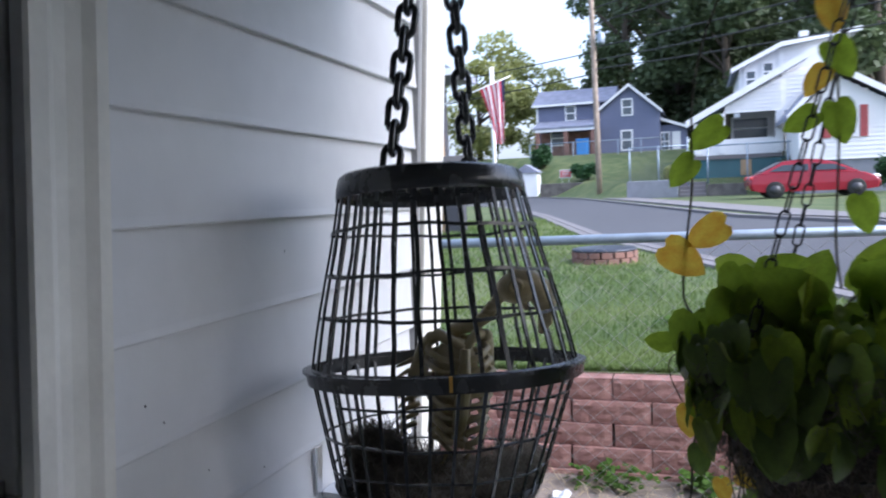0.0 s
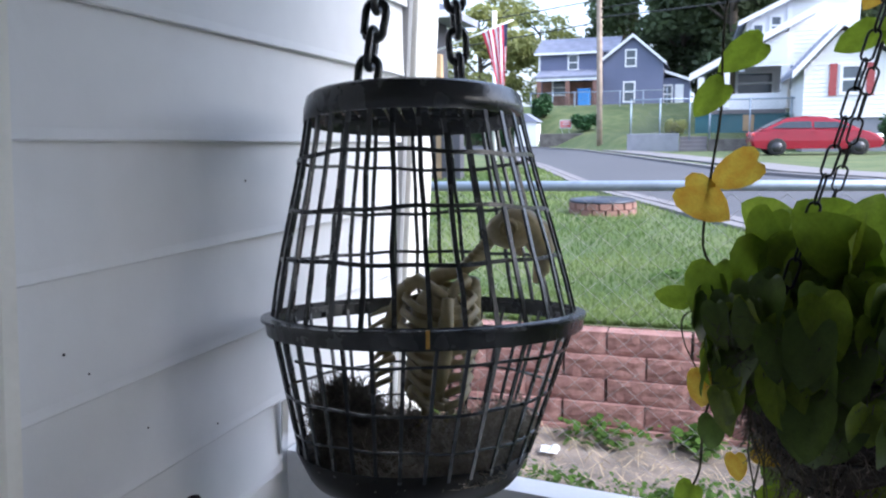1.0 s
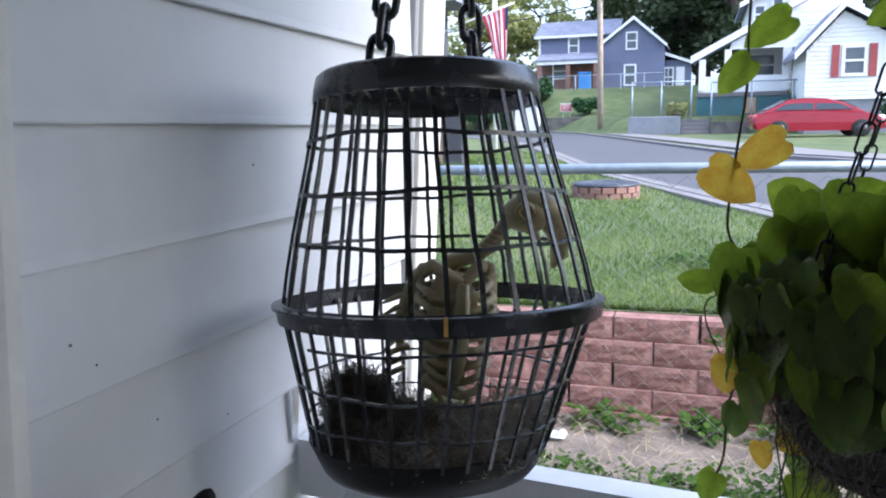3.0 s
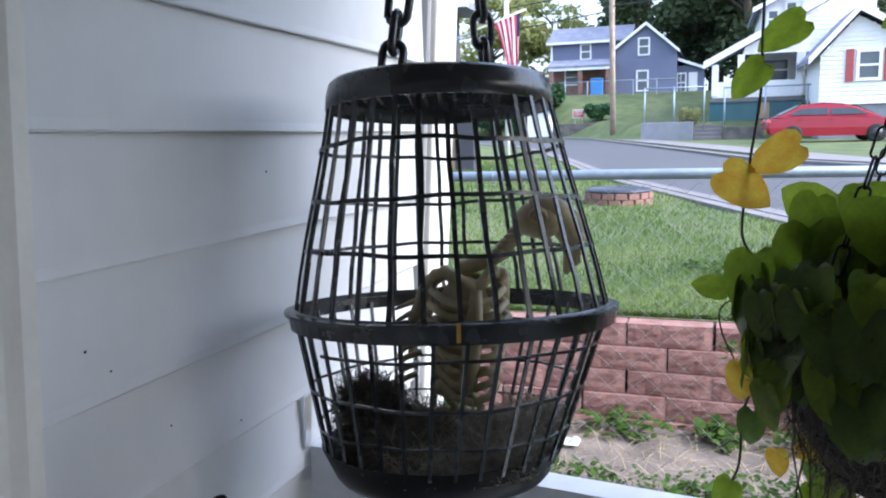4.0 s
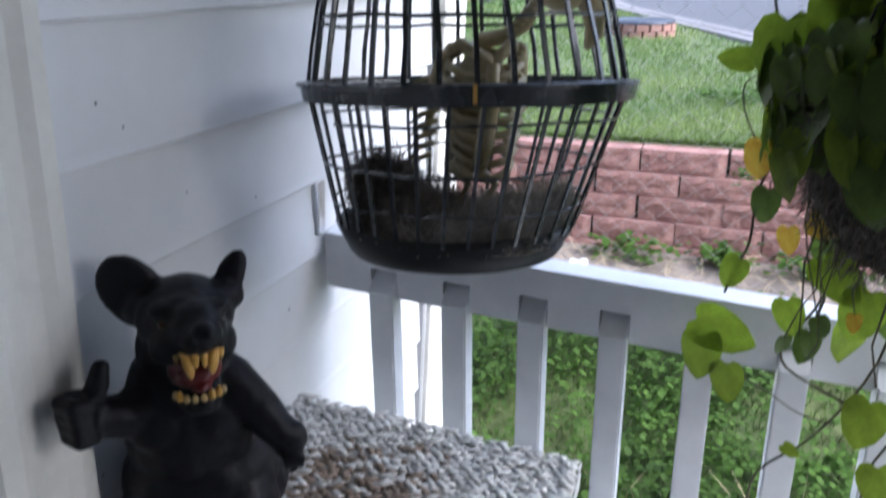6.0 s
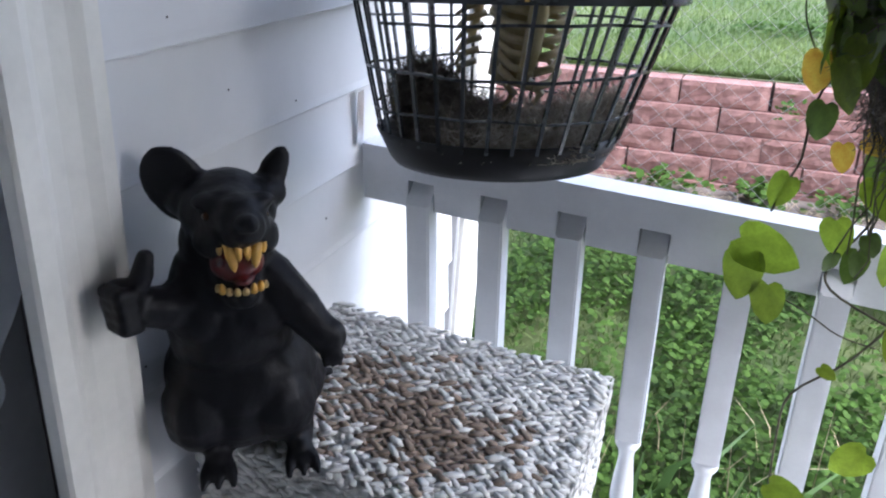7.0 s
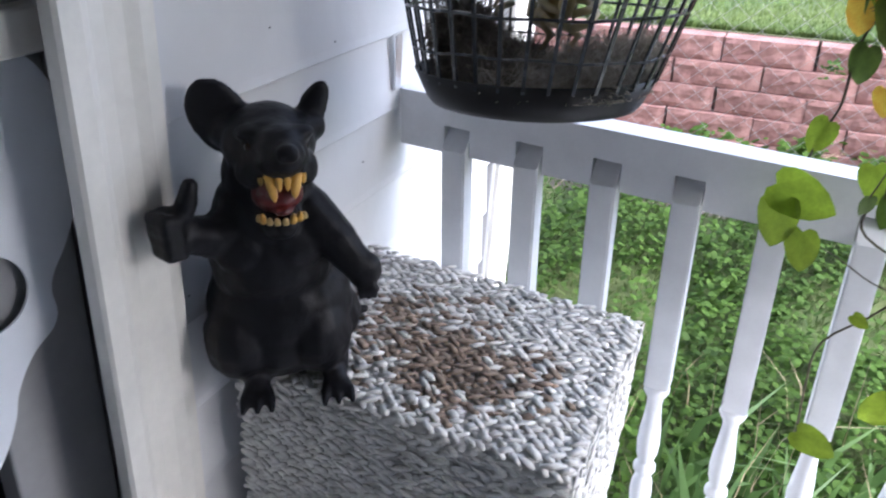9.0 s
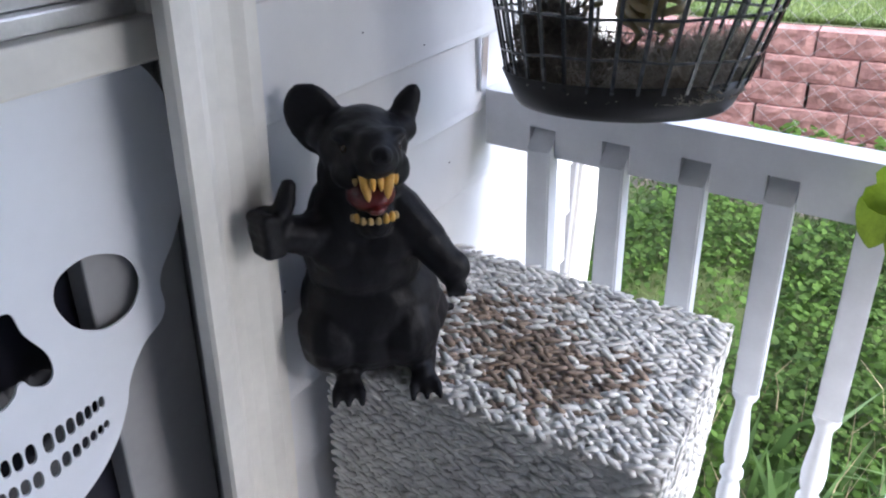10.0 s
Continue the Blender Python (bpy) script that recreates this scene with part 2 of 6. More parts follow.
def siding_board(z0, z1, y0, y1):
    """One lapped board with a drip edge and faint dents."""
    bm = bmesh.new()
    outline = [(0.002, z1 + 0.012), (0.0045, z1 - 0.002), (0.0125, z0 + 0.012), (0.0145, z0 + 0.002), (0.0135, z0), (0.004, z0 + 0.001), (-0.001, z0 + 0.02)]
    k = max(2, int((y1 - y0) / 0.05))
    rows = []
    for i in range(k + 1):
        y = y0 + (y1 - y0) * i / k
        dent = 0.0011 * noise.noise((y * 4, z0 * 7, 3))
        rows.append([bm.verts.new((x + dent, y, z + 0.0012 * noise.noise((y * 2.5, z0 * 9, 8)))) for x, z in outline])
    for a, b in zip(rows, rows[1:]):
        for j in range(len(outline) - 1):
            f = bm.faces.new((a[j], a[j + 1], b[j + 1], b[j]))
            f.smooth = False
    bmesh.ops.recalc_face_normals(bm, faces=list(bm.faces))
    return bm


def build_wall():
    bm = bmesh.new()
    box(bm, (-0.16, 0.931, -0.3), (-0.002, 2.0, 2.6))
    box(bm, (-0.16, -2.2, -0.3), (-0.002, DOOR[0] - 0.02, 2.6))
    box(bm, (-0.16, DOOR[0] - 0.02, 2.05), (-0.002, 0.931, 2.6))
    wall = solid("wall_east", bm, "siding", "white lap-sided house wall along the porch", "wall", LEAN, kind="structure")
    for z0, z1 in zip(LAPS, LAPS[1:]):
        part("siding_board", siding_board(z0, z1, 0.936, 1.866), "siding", wall)
        if z0 > 1.9:
            part("siding_board", siding_board(z0, z1, -2.2, 0.93), "siding", wall)
        else:
            part("siding_board", siding_board(z0, z1, -2.2, DOOR[0] - 0.1), "siding", wall)
    side = solid("wall_north", boxed(((-7.0, 1.86, -0.3), (-0.162, 2.0, 2.6))), "siding", "white end wall of the house", "wall", LEAN, kind="structure")
    bm = bmesh.new()
    box(bm, (-0.02, 1.892, -0.3), (0.026, 2.018, 2.6))
    bevel(bm, 0.004)
    solid("trim_corner", bm, "trim", "white painted corner board of the house", "corner board", LEAN, kind="structure")
    bm = bmesh.new()
    prism(bm, [(0.0, 1.862), (0.018, 1.862), (0.021, 1.868), (0.020, 1.876), (0.012, 1.8915), (0.0, 1.8915)], -0.3, 2.6, "z")
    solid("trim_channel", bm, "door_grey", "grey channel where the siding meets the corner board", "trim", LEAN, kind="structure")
    solid("wall_back", boxed(((-7.0, -2.36, -0.3), (-0.162, -2.2, 2.6)), ((-7.1, -2.2, -0.3), (-7.0, 1.86, 2.6))), "siding", "plain walls that close the house", "wall", LEAN, kind="structure")
    # small nail holes and scuffs
    for y, z in [(1.315, 1.296), (1.03, 1.118), (1.0, 1.145), (1.12, 1.03), (0.945, 0.941), (0.955, 0.772), (1.25, 0.99), (1.33, 0.80), (0.939, 0.738), (0.943, 0.662)]:
        bm = bmesh.new()
        r = rnd.uniform(0.0011, 0.0019)
        lathe(bm, [(r, 0.0), (r * 0.8, 0.0008), (r * 0.3, 0.001)], 8)
        near = max(z0 for z0 in LAPS if z0 <= z)
        top = min(z0 for z0 in LAPS if z0 > z)
        x = 0.0125 - 0.008 * (z - near - 0.012) / (top - near)
        solid("nail_head", bm, "gap", "small dark nail head in the white siding", "nail", LEAN @ pose(x, y, z, 0, 90, 0) @ pose(0, 0, 0), group="nail heads in the siding")


build_wall()


def build_door():
    # casing with a hollow in its face
    bm = bmesh.new()
    prism(bm, [(0.012, 0.828), (0.026, 0.828), (0.030, 0.831), (0.030, 0.852), (0.022, 0.866), (0.019, 0.884), (0.022, 0.902), (0.028, 0.915), (0.028, 0.931), (0.012, 0.9355), (-0.0015, 0.9355), (-0.0015, 0.912), (0.012, 0.905)], 0.0, 2.15, "z")
    solid("trim_casing", bm, "trim", "weathered white door casing with a hollow face", "door casing", LEAN, kind="structure")
    bm = boxed(((-0.05, DOOR[0] - 0.1, 0.0), (0.03, DOOR[0], 2.15)), ((0.0, DOOR[0], 2.05), (0.03, 0.828, 2.15)), bev=0.003)
    solid("trim_casing_far", bm, "trim", "white door casing across the top and far side", "door casing", LEAN, kind="structure")
    # darker than the casing: the recess's shade is part of this grey
    solid("trim_jamb", boxed(((-0.14, 0.905, 0.0), (-0.002, 0.930, 2.05))), "door_grey", "grey door jamb, the shade of the recess put into its colour", "door jamb", LEAN, kind="structure")
    door = thing("door_1", "white storm door with dark glass and grey lower panel", "door", LEAN, kind="structure")
    a, b = DOOR[0] + 0.004, 0.824
    part("mid_rail", boxed(((-0.06, a, 1.052), (-0.021, 0.903, 1.091)), bev=0.003), "trim", door, "white painted middle rail")
    part("glass_track", boxed(((-0.058, a, 1.0915), (-0.034, 0.852, 1.108)), ((-0.058, a, 1.108), (-0.046, 0.852, 1.128)), bev=0.002), "alu", door, "worn aluminium glazing track")
    part("upper_glass", boxed(((-0.075, a + 0.05, 1.09), (-0.068, 0.87, 2.0))), "door_dark", door, "dark upper pane")
    part("top_rail", boxed(((-0.06, a, 1.98), (-0.022, 0.903, 2.045)), bev=0.003), "trim", door)
    part("stile", boxed(((-0.06, a, 0.01), (-0.022, a + 0.07, 1.98)), bev=0.003), "trim", door)
    part("upper_stile", boxed(((-0.06, 0.853, 1.0915), (-0.022, 0.903, 1.98)), bev=0.003), "trim", door)
    part("lower_glass", boxed(((-0.10, a + 0.07, 0.02), (-0.092, 0.80, 1.05))), "door_dark", door, "dark lower pane")
    # this grey also carries the shade inside the door opening
    part("grey_stile", boxed(((-0.09, 0.768, 0.01), (-0.062, 0.884, 1.05)), bev=0.003), "door_grey", door, "grey inner stile, the shade of the recess put into its colour")
    part("jamb_strip", boxed(((-0.061, 0.8845, 0.01), (-0.052, 0.904, 1.05)), bev=0.002), "door_grey", door)
    # added behind the door; near-black colour in place of an unlit room
    solid("room_back", boxed(((-0.9, -0.3, 0.0), (-0.85, 1.2, 2.2)), bev=0.0), "gap", "added closing wall, dark to stand for the unlit room", "wall", LEAN, kind="structure")
    # skull decoration, a flat sheet with cut-outs, symmetrical about its middle
    cu = bpy.data.curves.new("skull_cut", "CURVE")
    cu.dimensions, cu.fill_mode, cu.extrude, cu.resolution_u = "2D", "BOTH", 0.0012, 6
    mid = 0.668

    def loop(pts):
        s = cu.splines.new("BEZIER")
        s.bezier_points.add(len(pts) - 1)
        for bp, (y, z) in zip(s.bezier_points, pts):
            bp.co = (0.678 + (y - mid) * 1.12, 1.051 + (z - 1.053) * 1.054, 0)
            bp.handle_left_type = bp.handle_right_type = "AUTO"
        s.use_cyclic_u = True

    right = [(mid, 1.098), (0.76, 1.082), (0.822, 1.051), (0.850, 1.008), (0.861, 0.962), (0.857, 0.925), (0.834, 0.876), (0.812, 0.842), (0.810, 0.804), (0.782, 0.783), (0.762, 0.755), (0.753, 0.728), (0.729, 0.690), (0.69, 0.662), (mid, 0.655)]
    loop(right + [(2 * mid - y, z) for y, z in right[-2:0:-1]])
    for s in (1, -1):
        eye = [(0.712, 0.884), (0.728, 0.897), (0.764, 0.893), (0.788, 0.868), (0.786, 0.838), (0.762, 0.822), (0.735, 0.829), (0.715, 0.853)]
        loop([(mid + s * (y - mid), z) for y, z in eye])
        for k in range(7):
            y, w = 0.676 + 0.0118 * k * (1.0 - 0.04 * k), 0.0048 - 0.0003 * k
            for z, h in ((0.746 + 0.001 * k, 0.011 - 0.0008 * k), (0.716 + 0.0015 * k, 0.0095 - 0.0008 * k)):
                loop([(mid + s * (y - mid), z + h), (mid + s * (y + w - mid), z), (mid + s * (y - mid), z - h), (mid + s * (y - w - mid), z)])
    loop([(mid, 0.885), (mid + 0.012, 0.858), (mid + 0.028, 0.818), (mid + 0.022, 0.803), (mid + 0.008, 0.808), (mid, 0.818), (mid - 0.008, 0.808), (mid - 0.022, 0.803), (mid - 0.028, 0.818), (mid - 0.012, 0.858)])
    tmp = bpy.data.objects.new("tmp", cu)
    me = bpy.data.meshes.new_from_object(tmp)
    bpy.data.objects.remove(tmp)
    me.materials.clear()
    me.materials.append(M["skull"])
    sk = new("skull_decoration", me)
    sk.matrix_world = LEAN @ Matrix(((0, 0, 1, -0.049), (1, 0, 0, 0), (0, 1, 0, 0), (0, 0, 0, 1)))
    tagged(sk, "flat white skull cut-out hung on the storm door", "decoration")


build_door()


# ---- porch ----
def build_porch():
    bm = bmesh.new()
    box(bm, (0.0, -2.2, -0.12), (1.95, 1.5, 0.0))
    # out of view; its pale tone lifts the light on the lower wall
    solid("floor", bm, "porch_floor", "unseen porch floor, pale to bounce light onto the lower wall", "floor", kind="structure")
    solid("floor_base", boxed(((0.05, -2.1, -0.6), (1.9, 1.44, -0.12))), "grey_wall", "grey block base under the porch", "foundation", kind="structure")
    # out of view; kept grey so that it bounces little light
    solid("ceiling", boxed(((-0.1, -2.2, 2.5), (1.95, 1.62, 2.56))), "grey_wall", "unseen porch ceiling, grey to darken the upper wall", "ceiling", LEAN, kind="structure")
    bm = bmesh.new()
    prism(bm, [(-7.2, 2.6), (2.1, 2.57), (2.1, 2.64), (-3.0, 4.0), (-7.2, 2.7)], -2.5, 1.70, "y")
    solid("roof", bm, "roof_grey", "grey shingled roof over the house and porch", "roof", LEAN, kind="structure")
    # two walls added out of view to keep light off the house wall
    solid("wall_light_block_end", boxed(((0.06, -1.0, 0.0), (1.82, -0.9, 2.44))), "porch_wall", "added unseen wall that blocks light from behind the camera", "wall", kind="structure")
    solid("wall_light_block_front", boxed(((1.83, -1.2, 0.0), (1.95, 0.90, 2.44))), "porch_wall", "added unseen wall that blocks light from the porch front", "wall", kind="structure")
    # header added above the view, low enough to dim the upper wall
    solid("beam_light_block", boxed(((0.06, 1.49, 1.82), (1.95, 1.60, 2.40)), ((1.84, 0.902, 1.68), (1.95, 1.488, 2.40)), bev=0.004), "trim", "added unseen beam that cuts the sky light on the upper wall", "beam", kind="structure")
    for y in (-2.1, 1.44):
        solid("porch_post", boxed(((1.75, y - 0.045, 0.0), (1.84, y + 0.045, 2.40)), bev=0.006), "rail", "white square porch post", "post", group="porch posts")


build_porch()

# railing: a board on edge with turned balusters let into its face
FALL = -0.055
RAIL_TOP, RAIL_LOW = 0.889, 0.803


def baluster_mesh():
    """Square head, turned middle, square foot; its top is cut slanting. Origin under the middle of the head at its top."""
    bm = bmesh.new()
    w = 0.0185
    head = box(bm, (-w, -w, -0.335), (w, w, 0.0))
    for v in head:
        if v.co.z > -0.01 and v.co.y < 0:
            v.co.z -= 0.03
            v.co.y += 0.001
    bmesh.ops.bevel(bm, geom=[e for e in bm.edges if abs(e.verts[0].co.z - e.verts[1].co.z) > 0.1], offset=0.0025, segments=2, affect="EDGES")
    prof = [(0.0165, -0.334), (0.0195, -0.343), (0.0195, -0.349), (0.016, -0.356), (0.0125, -0.362), (0.0115, -0.375), (0.0135, -0.40), (0.0165, -0.428), (0.018, -0.452), (0.0165, -0.473),
            (0.0125, -0.488), (0.0125, -0.493), (0.0178, -0.500), (0.0178, -0.508), (0.0125, -0.515), (0.0125, -0.520), (0.0165, -0.535), (0.018, -0.556), (0.0165, -0.58), (0.0135, -0.61), (0.0115, -0.635), (0.0125, -0.648), (0.016, -0.654), (0.0195, -0.661), (0.0195, -0.667), (0.0165, -0.676)]
    lathe(bm, prof[::-1], 16)
    box(bm, (-w, -w, -0.80), (w, w, -0.674))
    return mesh_of("baluster", bm, "rail")


def build_railing():
    rail = thing("porch_railing", "white painted wooden porch railing with turned balusters", "railing", (0, 0, 0))
    x0, x1 = 0.016, 1.75
    xs = [0.1105 + 0.1135 * k for k in range(15)]
    # board with shallow seats for the balusters
    bm = bmesh.new()
    box(bm, (x0, 1.446, RAIL_LOW), (x1, 1.470, RAIL_TOP))
    box(bm, (x0, 1.424, RAIL_TOP - 0.044), (x1, 1.4458, RAIL_TOP))
    edges = [x0] + [q for x in xs for q in (x - 0.0205, x + 0.0205)] + [x1]
    for a, b in zip(edges[0::2], edges[1::2]):
        if b > a:
            box(bm, (a, 1.424, RAIL_LOW), (b, 1.4458, RAIL_TOP - 0.0442))
    bmesh.ops.remove_doubles(bm, verts=list(bm.verts), dist=0.0005)
    for v in bm.verts:
        v.co.z += FALL * v.co.x
    part("top_rail", bm, "rail", rail)
    bm = bmesh.new()
    box(bm, (x0, 1.424, 0.04), (x1, 1.468, 0.10))
    for v in bm.verts:
        v.co.z += FALL * v.co.x
    part("bottom_rail", bm, "rail", rail)
    for k, s in enumerate((0.2, 0.9, 1.6)):
        part("rail_block", boxed(((s, 1.43, 0.0), (s + 0.04, 1.465, 0.04 + FALL * s - 0.001 if s < 0.5 else 0.02))), "rail", rail)
    me = baluster_mesh()
    for x in xs:
        if x < x1 - 0.03:
            ob = part("baluster", me, None, rail)
            ob.location = (x, 1.4255, RAIL_TOP - 0.0455 + FALL * x)
    bm = boxed(((0.0145, 1.408, 0.889), (0.0165, 1.426, 0.968)))
    solid("metal_bracket", bm, "alu", "narrow metal strap on the siding above the rail", "bracket", LEAN)


build_railing()


# ---- yard and street ----
NEAR_EDGE = [(9.0, -14.0), (4.4, 0.5), (2.5, 4.1), (0.9, 8.0), (-0.78, 12.15), (-2.95, 19.65), (-6.0, 28.5), (-11.0, 37.0), (-19.0, 47.0), (-38.0, 62.0), (-90.0, 85.0)]
FAR_EDGE = [(17.0, -14.0), (9.4, 3.0), (5.6, 9.0), (3.1, 12.95), (1.29, 16.05), (-1.64, 26.4), (-4.6, 36.5), (-8.6, 45.0), (-16.0, 54.5), (-35.0, 70.0), (-90.0, 98.0)]


def edge_x(line, y):
    for (xa, ya), (xb, yb) in zip(line, line[1:]):
        if ya <= y <= yb:
            return xa + (xb - xa) * (y - ya) / (yb - ya)
    return line[0][0] if y < line[0][1] else line[-1][0]


def smooth(a, b, v):
    t = min(1, max(0, (v - a) / (b - a)))
    return t * t * (3 - 2 * t)


def street_z(y):
    return 0.55 - 0.003 * (y - 4)


def ground_z(x, y):
    if y < 3.65:
        return -0.10 + 0.25 * smooth(1.2, 3.0, y)
    z = street_z(y)
    past = x - edge_x(FAR_EDGE, y)
    z += 0.75 * smooth(0.8, 3.0, past) * smooth(35.0, 37.5, y) + 2.0 * smooth(42, 57, y) * smooth(0.5, 4.0, past)
    z += 0.015 * noise.noise((x * 0.8, y * 0.8, 0))
    return z


def lines(*runs):
    out = []
    for a, b, step in runs:
        k = max(1, round((b - a) / step))
        out += [a + (b - a) * i / k for i in range(k)]
    return out + [runs[-1][1]]


def build_ground():
    xs = lines((-300, -60, 40), (-60, -14, 3), (-14, 14, 0.5), (14, 60, 3), (60, 300, 40))
    ys = lines((-60, -4, 8), (-4, 3.64, 0.2), (3.64, 3.66, 0.02), (3.66, 20, 0.4), (20, 70, 1.0), (70, 120, 5), (120, 600, 80))
    bm = bmesh.new()
    grid = [[bm.verts.new((x, y, ground_z(x, y))) for x in xs] for y in ys]
    for j in range(len(ys) - 1):
        for i in range(len(xs) - 1):
            f = bm.faces.new((grid[j][i], grid[j][i + 1], grid[j + 1][i + 1], grid[j + 1][i]))
            f.smooth = not 3.4 < ys[j] < 3.7
            cx, cy = (xs[i] + xs[i + 1]) / 2, (ys[j] + ys[j + 1]) / 2
            f.material_index = 1 if 2.93 < cy < 3.66 else 0
    solid("ground", bm, ["ground", "soil"], "grassy ground with a bare soil strip", "ground", kind="structure")


build_ground()


def strip(name, left, right, z, material, label, category, thick=0.03):
    """A paved band between two lines."""
    bm = bmesh.new()
    rows = []
    for (xa, ya), (xb, yb) in zip(left, right):
        rows.append([bm.verts.new((xa, ya, street_z(ya) + z)), bm.verts.new((xb, yb, street_z(yb) + z)), bm.verts.new((xb, yb, street_z(yb) + z - thick)), bm.verts.new((xa, ya, street_z(ya) + z - thick))])
    for a, b in zip(rows, rows[1:]):
        for j in range(4):
            bm.faces.new((a[j], a[(j + 1) % 4], b[(j + 1) % 4], b[j]))
    bmesh.ops.recalc_face_normals(bm, faces=list(bm.faces))
    solid(name, bm, material, label, category, kind="structure")


def finer(line):
    out = []
    for (xa, ya), (xb, yb) in zip(line, line[1:]):
        out += [(xa + (xb - xa) * i / 5, ya + (yb - ya) * i / 5) for i in range(5)]
    return out + [line[-1]]


def shifted(line, d):
    out = []
    for i, (x, y) in enumerate(line):
        a, b = line[max(0, i - 1)], line[min(len(line) - 1, i + 1)]
        dx, dy = b[0] - a[0], b[1] - a[1]
        k = math.hypot(dx, dy)
        out.append((x + dy / k * d, y - dx / k * d))
    return out


strip("road", finer(shifted(NEAR_EDGE, -0.05)), finer(shifted(FAR_EDGE, 0.05)), 0.022, "road", "grey asphalt street", "road")
strip("kerb_near", finer(shifted(NEAR_EDGE, -0.16)), finer(NEAR_EDGE), 0.036, "concrete", "pale concrete kerb", "kerb", 0.1)
strip("pavement", finer(shifted(NEAR_EDGE, -0.30)), finer(shifted(NEAR_EDGE, -0.155)), 0.028, "concrete", "narrow pale concrete pavement beside the street", "pavement", 0.06)
strip("kerb_far", finer(FAR_EDGE), finer(shifted(FAR_EDGE, 0.16)), 0.08, "concrete", "pale concrete kerb across the street", "kerb", 0.1)
strip("pavement_far", finer(shifted(FAR_EDGE, 0.9)), finer(shifted(FAR_EDGE, 2.0)), 0.05, "concrete", "pale concrete pavement across the street", "pavement", 0.06)


# ---- red block retaining wall ----
def block_mesh(seed):
    """A split-faced block with a rough front and eased edges."""
    r = random.Random(seed)
    bm = bmesh.new()
    w, d, h = 0.322, 0.10, 0.091
    nx, nz = 10, 5
    front = [[bm.verts.new((-w / 2 + w * i / nx, -0.003 * (0 < i < nx) * (0 < k < nz) - 0.006 * r.random() * (0.35 if i in (0, nx) else 1), h * k / nz)) for i in range(nx + 1)] for k in range(nz + 1)]
    for k in range(nz):
        for i in range(nx):
            bm.faces.new((front[k][i], front[k][i + 1], front[k + 1][i + 1], front[k + 1][i]))
    back = [bm.verts.new(p) for p in ((-w / 2, d, 0), (w / 2, d, 0), (w / 2, d, h), (-w / 2, d, h))]
    bm.faces.new([back[3], back[2]] + front[nz][::-1])
    bm.faces.new([front[k][0] for k in range(nz, -1, -1)] + [back[0], back[3]])
    bm.faces.new([front[k][nx] for k in range(nz + 1)] + [back[2], back[1]])
    bmesh.ops.recalc_face_normals(bm, faces=list(bm.faces))
    return mesh_of("block", bm, "block")


def build_block_wall():
    wall = thing("retaining_wall", "low retaining wall of split-faced red concrete blocks", "retaining wall", (0, 3.51, 0))
    kinds = [block_mesh(s) for s in range(6)]
    for row in range(5):
        z = 0.078 + 0.095 * row
        for k in range(-10, 11):
            x = 0.3285 * k + (0.155 if row % 2 else 0.0) + 0.092 + rnd.uniform(-0.004, 0.004)
            if -2.6 < x < 3.4:
                ob = part("block", rnd.choice(kinds), None, wall)
                ob.location = (x, 0.017 * row + rnd.uniform(-0.004, 0.004), z)
                ob.rotation_euler = (0, 0, rnd.uniform(-0.012, 0.012))


build_block_wall()


# ---- chain-link fence ----
def build_fence():
    fence = thing("chain_link_fence", "galvanised chain-link fence with a pipe top rail", "fence", (0, 2.9, 0.0))
    top = 1.175
    bm = bmesh.new()
    tube(bm, [(-2.4, 0, top - 0.014), (3.2, 0, top + 0.036)], 0.0165, 12)
    part("top_rail", bm, "galv", fence)
    for x in (-2.2, 3.0):
        bm = bmesh.new()
        tube(bm, [(x, 0.03, 0.05), (x, 0.03, 1.24)], 0.024, 12)
        part("fence_post", bm, "galv", fence)
    for x in (-1.4, -0.1, 1.4):
        bm = bmesh.new()
        tube(bm, [(x, 0.021 * math.cos(q), top + 0.009 * x + 0.021 * math.sin(q)) for q in [0.5 * i for i in range(13)]], 0.0016, 5)
        part("tie_wire", bm, "galv", fence)
    bm = bmesh.new()
    pitch, rise = 0.038, 0.034
    for k in range(97):
        x = -1.35 + pitch * k
        pts = []
        for i in range(30):
            side = 1 if (i + k) % 2 else -1
            pts.append((x + side * pitch * 0.51 + 0.003 * noise.noise((x * 3, i * 0.3, 1)), 0.003 * side, top - 0.016 + 0.009 * x - rise * i))
        tube(bm, pts, 0.0009, 5)
    part("wire_mesh", bm, "mesh_wire", fence)
    tagged(bpy.data.objects["wire_mesh"], kind="stuff")


build_fence()


# ---- fire pit, litter ----
def build_firepit():
    pit = thing("fire_pit", "round brick fire pit with a dark metal lid on the lawn", "fire pit", (-0.33, 8.42, street_z(8.4) - 0.01))
    bm0 = bmesh.new()
    box(bm0, (-0.055, -0.04, 0), (0.055, 0.04, 0.06))
    bevel(bm0, 0.006, 1)
    me = mesh_of("brick", bm0, "brick_far")
    for row in range(2):
        for k in range(16):
            a = 2 * math.pi * (k + 0.5 * row) / 16
            ob = part("brick", me, None, pit)
            ob.matrix_local = pose(0.29 * math.cos(a), 0.29 * math.sin(a), 0.063 * row, 0, 0, math.degrees(a) + 90)
    bm = bmesh.new()
    lathe(bm, [(0.0, 0.126), (0.325, 0.126), (0.33, 0.135), (0.32, 0.15), (0.2, 0.165), (0.02, 0.17)], 32, caps=False)
    part("lid", bm, "lid", pit, "dark metal lid")


build_firepit()


